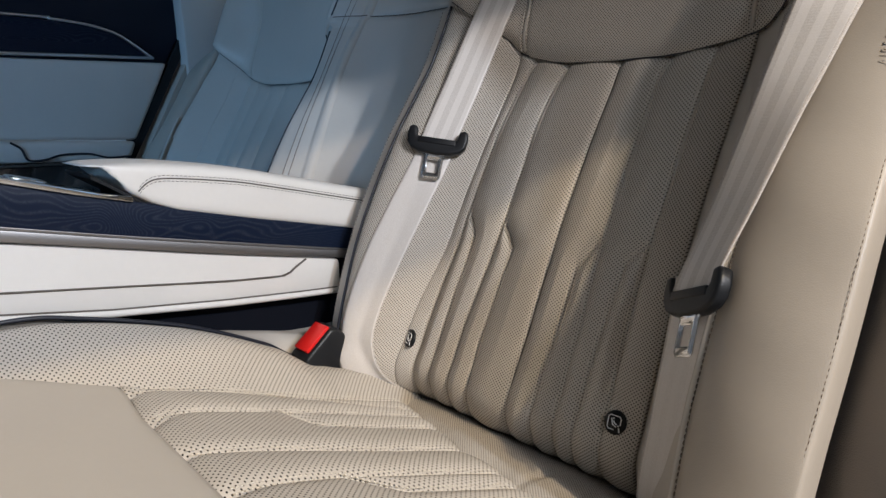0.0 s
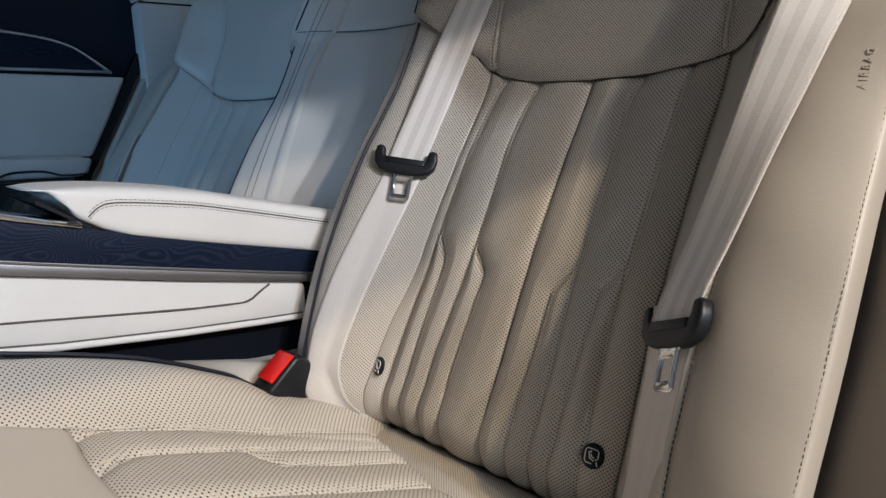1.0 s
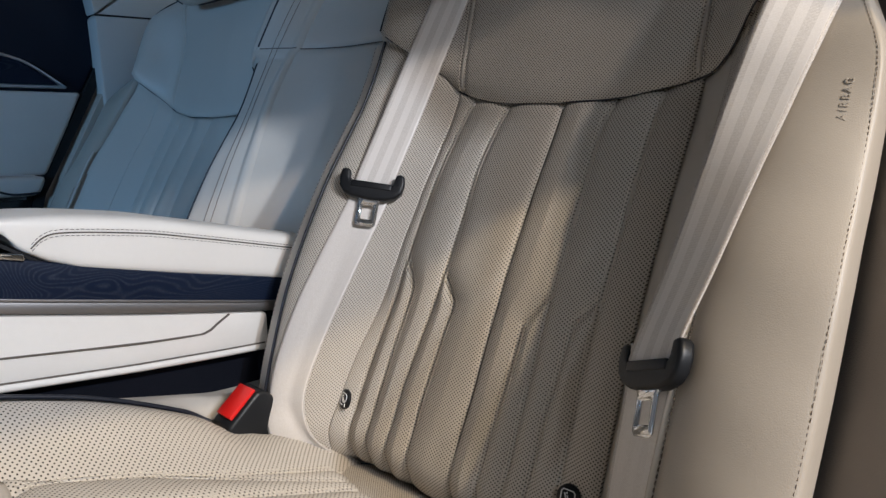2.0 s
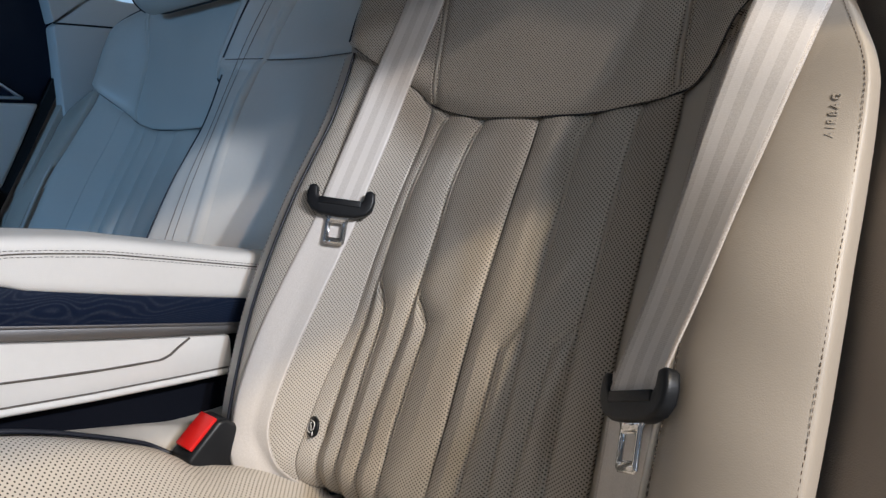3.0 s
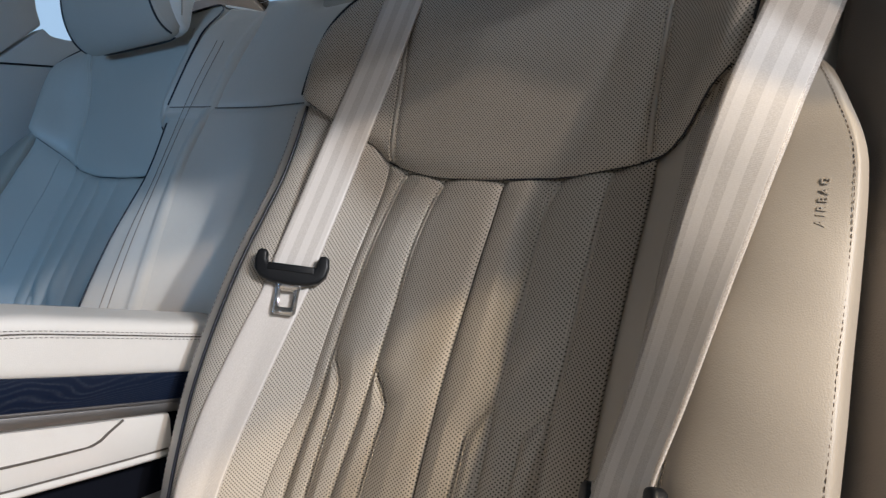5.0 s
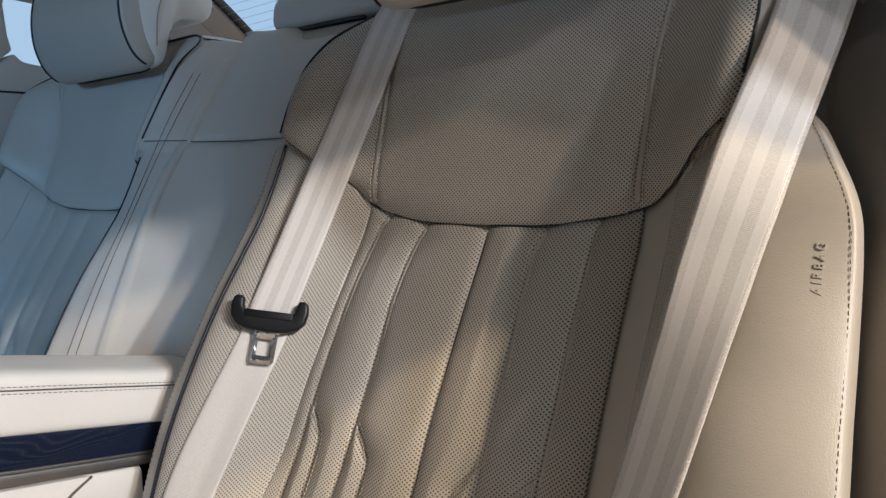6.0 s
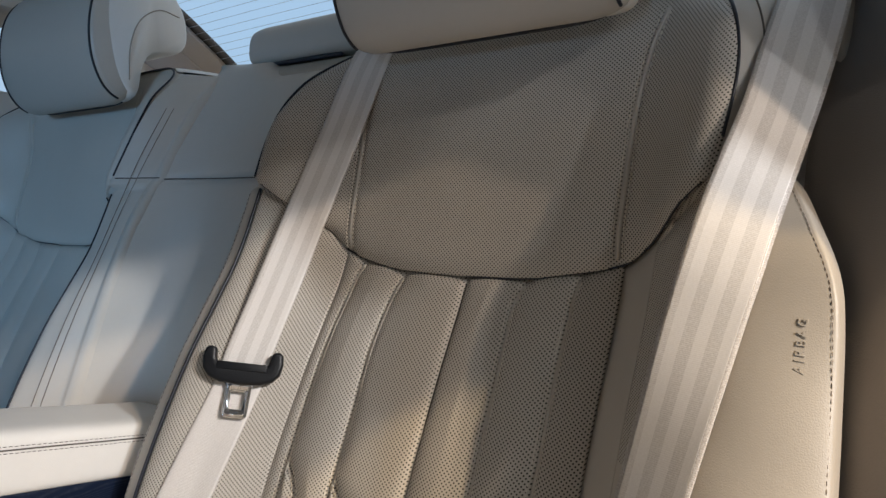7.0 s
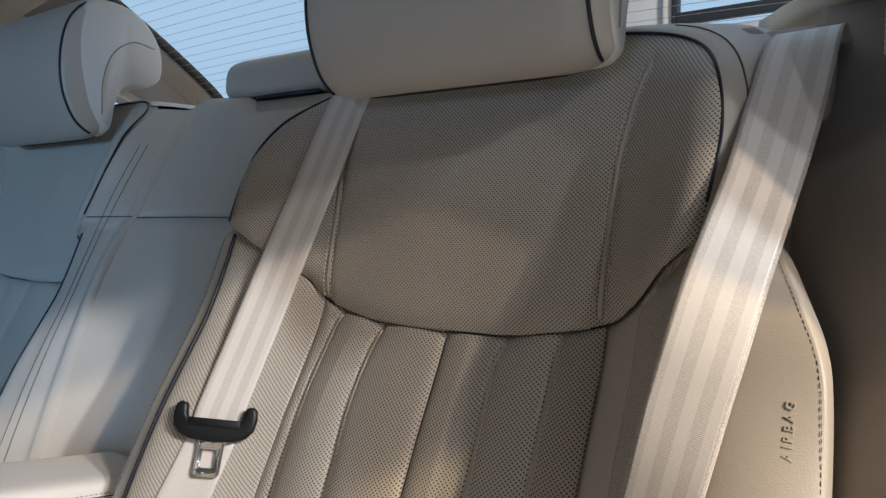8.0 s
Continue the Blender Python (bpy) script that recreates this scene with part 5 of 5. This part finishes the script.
# rounded trim block that carries the belt slot
s, t = np.meshgrid(np.linspace(0, 1, 60), np.linspace(0, 1, 40))
X = 0.13 + 0.178 * s
Y = 0.235 + 0.20 * t
rise = np.sqrt(np.clip(1 - (1 - np.minimum(t / 0.22, 1)) ** 2, 0, 1))
Z = 1.112 + 0.058 * rise - 0.020 * ease((X - 0.243) / 0.016) * np.exp(-(((Y - 0.24) / 0.045) ** 2)) - 0.004 * ease((0.2 - X) / 0.07) - 0.07 * ease((X - 0.299) / 0.009)
structure(thicken(grid("belt_bezel", np.stack([X, Y, Z], -1), TRIM, None, uv=np.stack([X, Y], -1)), 0.01, -1), "beige rounded trim round the belt outlet", "trim")
structure(prism("belt_slot", [(0.262, 0.300), (0.266, 0.290), (0.304, 0.292), (0.307, 0.302), (0.302, 0.312), (0.268, 0.312)], 1.160, 1.1675, HOLE, bevel=0.001, axis="z"), "dark belt outlet slot", "belt outlet")
loft("pillar_near", [(0.187, 0.660, 1.250), (0.218, 0.600, 1.246), (0.251, 0.520, 1.235), (0.279, 0.440, 1.220), (0.300, 0.360, 1.207)], [(0.50, 0.40, 1.215), (0.50, 0.34, 1.22), (0.50, 0.30, 1.28), (0.50, 0.28, 1.34), (0.50, 0.26, 1.42)], HEADLINER, "pale near rear pillar trim", "pillar", bulge=(-0.01, -0.02, 0))
structure(thicken(grid("pillar_cap", np.stack(np.broadcast_arrays(0.335 + 0.06 * np.linspace(0, 1, 16)[None, :], 0.165 - 0.03 * np.sin(np.pi * np.linspace(0, 1, 16)[None, :]) + 0.05 * np.linspace(0, 1, 20)[:, None] ** 2, 1.118 + 0.10 * np.linspace(0, 1, 20)[:, None] - 0.012 * np.linspace(0, 1, 16)[None, :]), -1), PERF_FINE, None, uv=np.stack(np.meshgrid(np.linspace(0, 0.06, 16), np.linspace(0, 0.1, 20)), -1)), 0.012, -1), "pale perforated pad on the pillar", "trim")

# far side: trim behind the door, quarter window, pillar
XW = -1.05
for name, poly in (
    ("quarter_trim", [(0.12, 0.45), (0.85, 0.45), (0.85, 1.12), (0.685, 1.195), (0.40, 1.190), (0.24, 1.187), (0.214, 1.190), (0.200, 1.204), (0.10, 1.124)]),
    ("quarter_trim", [(0.10, 1.128), (0.198, 1.208), (0.192, 1.235), (0.188, 1.29), (0.196, 1.325), (0.215, 1.345), (0.215, 1.45), (0.05, 1.45)]),
    ("quarter_trim", [(0.217, 1.346), (0.255, 1.342), (0.30, 1.325), (0.42, 1.290), (0.55, 1.245), (0.62, 1.198), (0.70, 1.198), (0.62, 1.29), (0.45, 1.37), (0.217, 1.45)]),
):
    structure(prism(name, poly, XW - 0.05, XW, HEADLINER, bevel=0.006), "pale trim round the far quarter window", "trim")
structure(tube("trim_seam", curve_pts([(XW + 0.001, 0.10, 1.128), (XW + 0.001, 0.15, 1.130), (XW + 0.001, 0.24, 1.133)], 30), 0.0018, HOLE, None), "dark joint in the far trim", "trim")


def window_z(y):
    return 1.267 - 0.54 * (y - 0.605)


frame_far = [(-0.955, 0.86, window_z(0.86)), (-0.90, 0.70, window_z(0.70)), (-0.862, 0.60, window_z(0.60)), (-0.835, 0.46, window_z(0.46)), (-0.82, 0.30, window_z(0.30))]
side = [(-1.045, 0.86, 1.17), (-1.045, 0.66, 1.235), (-1.045, 0.52, 1.29), (-1.04, 0.42, 1.345), (-1.03, 0.28, 1.42)]
mid_a = [tuple(np.array(a) * 0.62 + np.array(b) * 0.38) for a, b in zip(frame_far, side)]
loft("pillar_far", side, mid_a, PILLAR, "grey far rear pillar trim", "pillar", bulge=(0.015, -0.02, 0.01))
loft("pillar_strip", [tuple(np.array(p) + (0.004, -0.004, 0)) for p in mid_a], [tuple(np.array(p) + (-0.012, 0, 0)) for p in frame_far], PILLAR, "narrow grey trim strip beside the rear window", "pillar", thick=0.02)
structure(tube("window_seal", curve_pts(frame_far, 40), 0.009, HOLE, None), "black rear window seal", "seal")
structure(tube("pillar_joint", curve_pts([tuple(np.array(p) + (0.001, -0.006, 0.004)) for p in mid_a], 40), 0.003, HOLE, None), "dark joint line on the pillar", "seal")

window = structure(new("window_1"), "heated rear window with thin defroster lines", "window")
window.location = (-0.32, 0.6, 1.27)
ys = np.array([0.90, 0.28])
pane = raw("pane", [(-0.97, 0.90, window_z(0.90)), (0.33, 0.90, window_z(0.90)), (0.24, 0.28, window_z(0.28)), (-0.815, 0.28, window_z(0.28)), (-0.97, 0.902, window_z(0.90) + 0.004), (0.33, 0.902, window_z(0.90) + 0.004), (0.24, 0.282, window_z(0.28) + 0.004), (-0.815, 0.282, window_z(0.28) + 0.004)], [(3, 2, 1, 0), (4, 5, 6, 7), (0, 1, 5, 4), (1, 2, 6, 5), (2, 3, 7, 6), (3, 0, 4, 7)], GLASS, window, "clear glass", smooth=False)
pane.visible_shadow = False
WIRE = plain("defroster_print", (0.32, 0.38, 0.46), 0.6)
for y in np.arange(0.32, 0.86, 0.017):
    k = (y - 0.28) / 0.62
    xs = np.linspace(-0.80 - 0.13 * k, 0.22 + 0.08 * k, 24)
    tube("defroster_line", np.stack([xs, y - 0.002 + 0.02 * ((xs + 0.32) / 0.5) ** 2 * 0, 0 * xs + window_z(y) - 0.003 - 0.006 * ((xs + 0.32) / 0.5) ** 2], -1), 0.00042, WIRE, window, sides=4)

# ---------------- hall outside, seen through the rear window ----------------
PANEL = plain("hall_wall_paint", (0.62, 0.66, 0.72), 0.7)
FRAME = plain("dark_metal_frame", (0.03, 0.035, 0.045), 0.5)
hall = thing("hall_wall", "pale wall with a dark-framed opening outside", "wall", kind="structure", at=(-0.8, 4.0, 0.0))
block("wall", (0.42, 0.1, 2.6), (-1.10, 4.1, 1.3), PANEL, hall, bevel=0.01)
block("post", (0.06, 0.12, 2.6), (-0.855, 4.06, 1.3), WHITE, hall, bevel=0.01)
block("wall", (4.0, 0.1, 2.05), (1.2, 4.1, 1.025), PANEL, hall, bevel=0.01)
block("frame_bar", (2.6, 0.06, 0.07), (0.5, 4.0, 2.105), FRAME, hall, bevel=0.008)
block("frame_post", (0.045, 0.06, 1.4), (-0.80, 4.0, 2.78), FRAME, hall, bevel=0.008)
SKY = bpy.data.materials.new("pale_blue_distance")
SKY.use_nodes = True
glow = SKY.node_tree.nodes.new("ShaderNodeEmission")
glow.inputs["Color"].default_value, glow.inputs["Strength"].default_value = (0.43, 0.62, 0.84, 1), 0.95
SKY.node_tree.links.new(glow.outputs[0], SKY.node_tree.nodes["Material Output"].inputs["Surface"])
structure(raw("backdrop", [(-45, 9, 0), (25, 9, 0), (25, 9, 16), (-45, 9, 16)], [(0, 1, 2, 3)], SKY, None, smooth=False), "pale blue bright distance outside the car", "backdrop")
ground = block("ground", (60, 60, 0.1), (0, 0, -0.05), plain("hall_floor", (0.30, 0.29, 0.28), 0.35), bevel=0)
structure(ground, "pale polished hall floor", "floor")
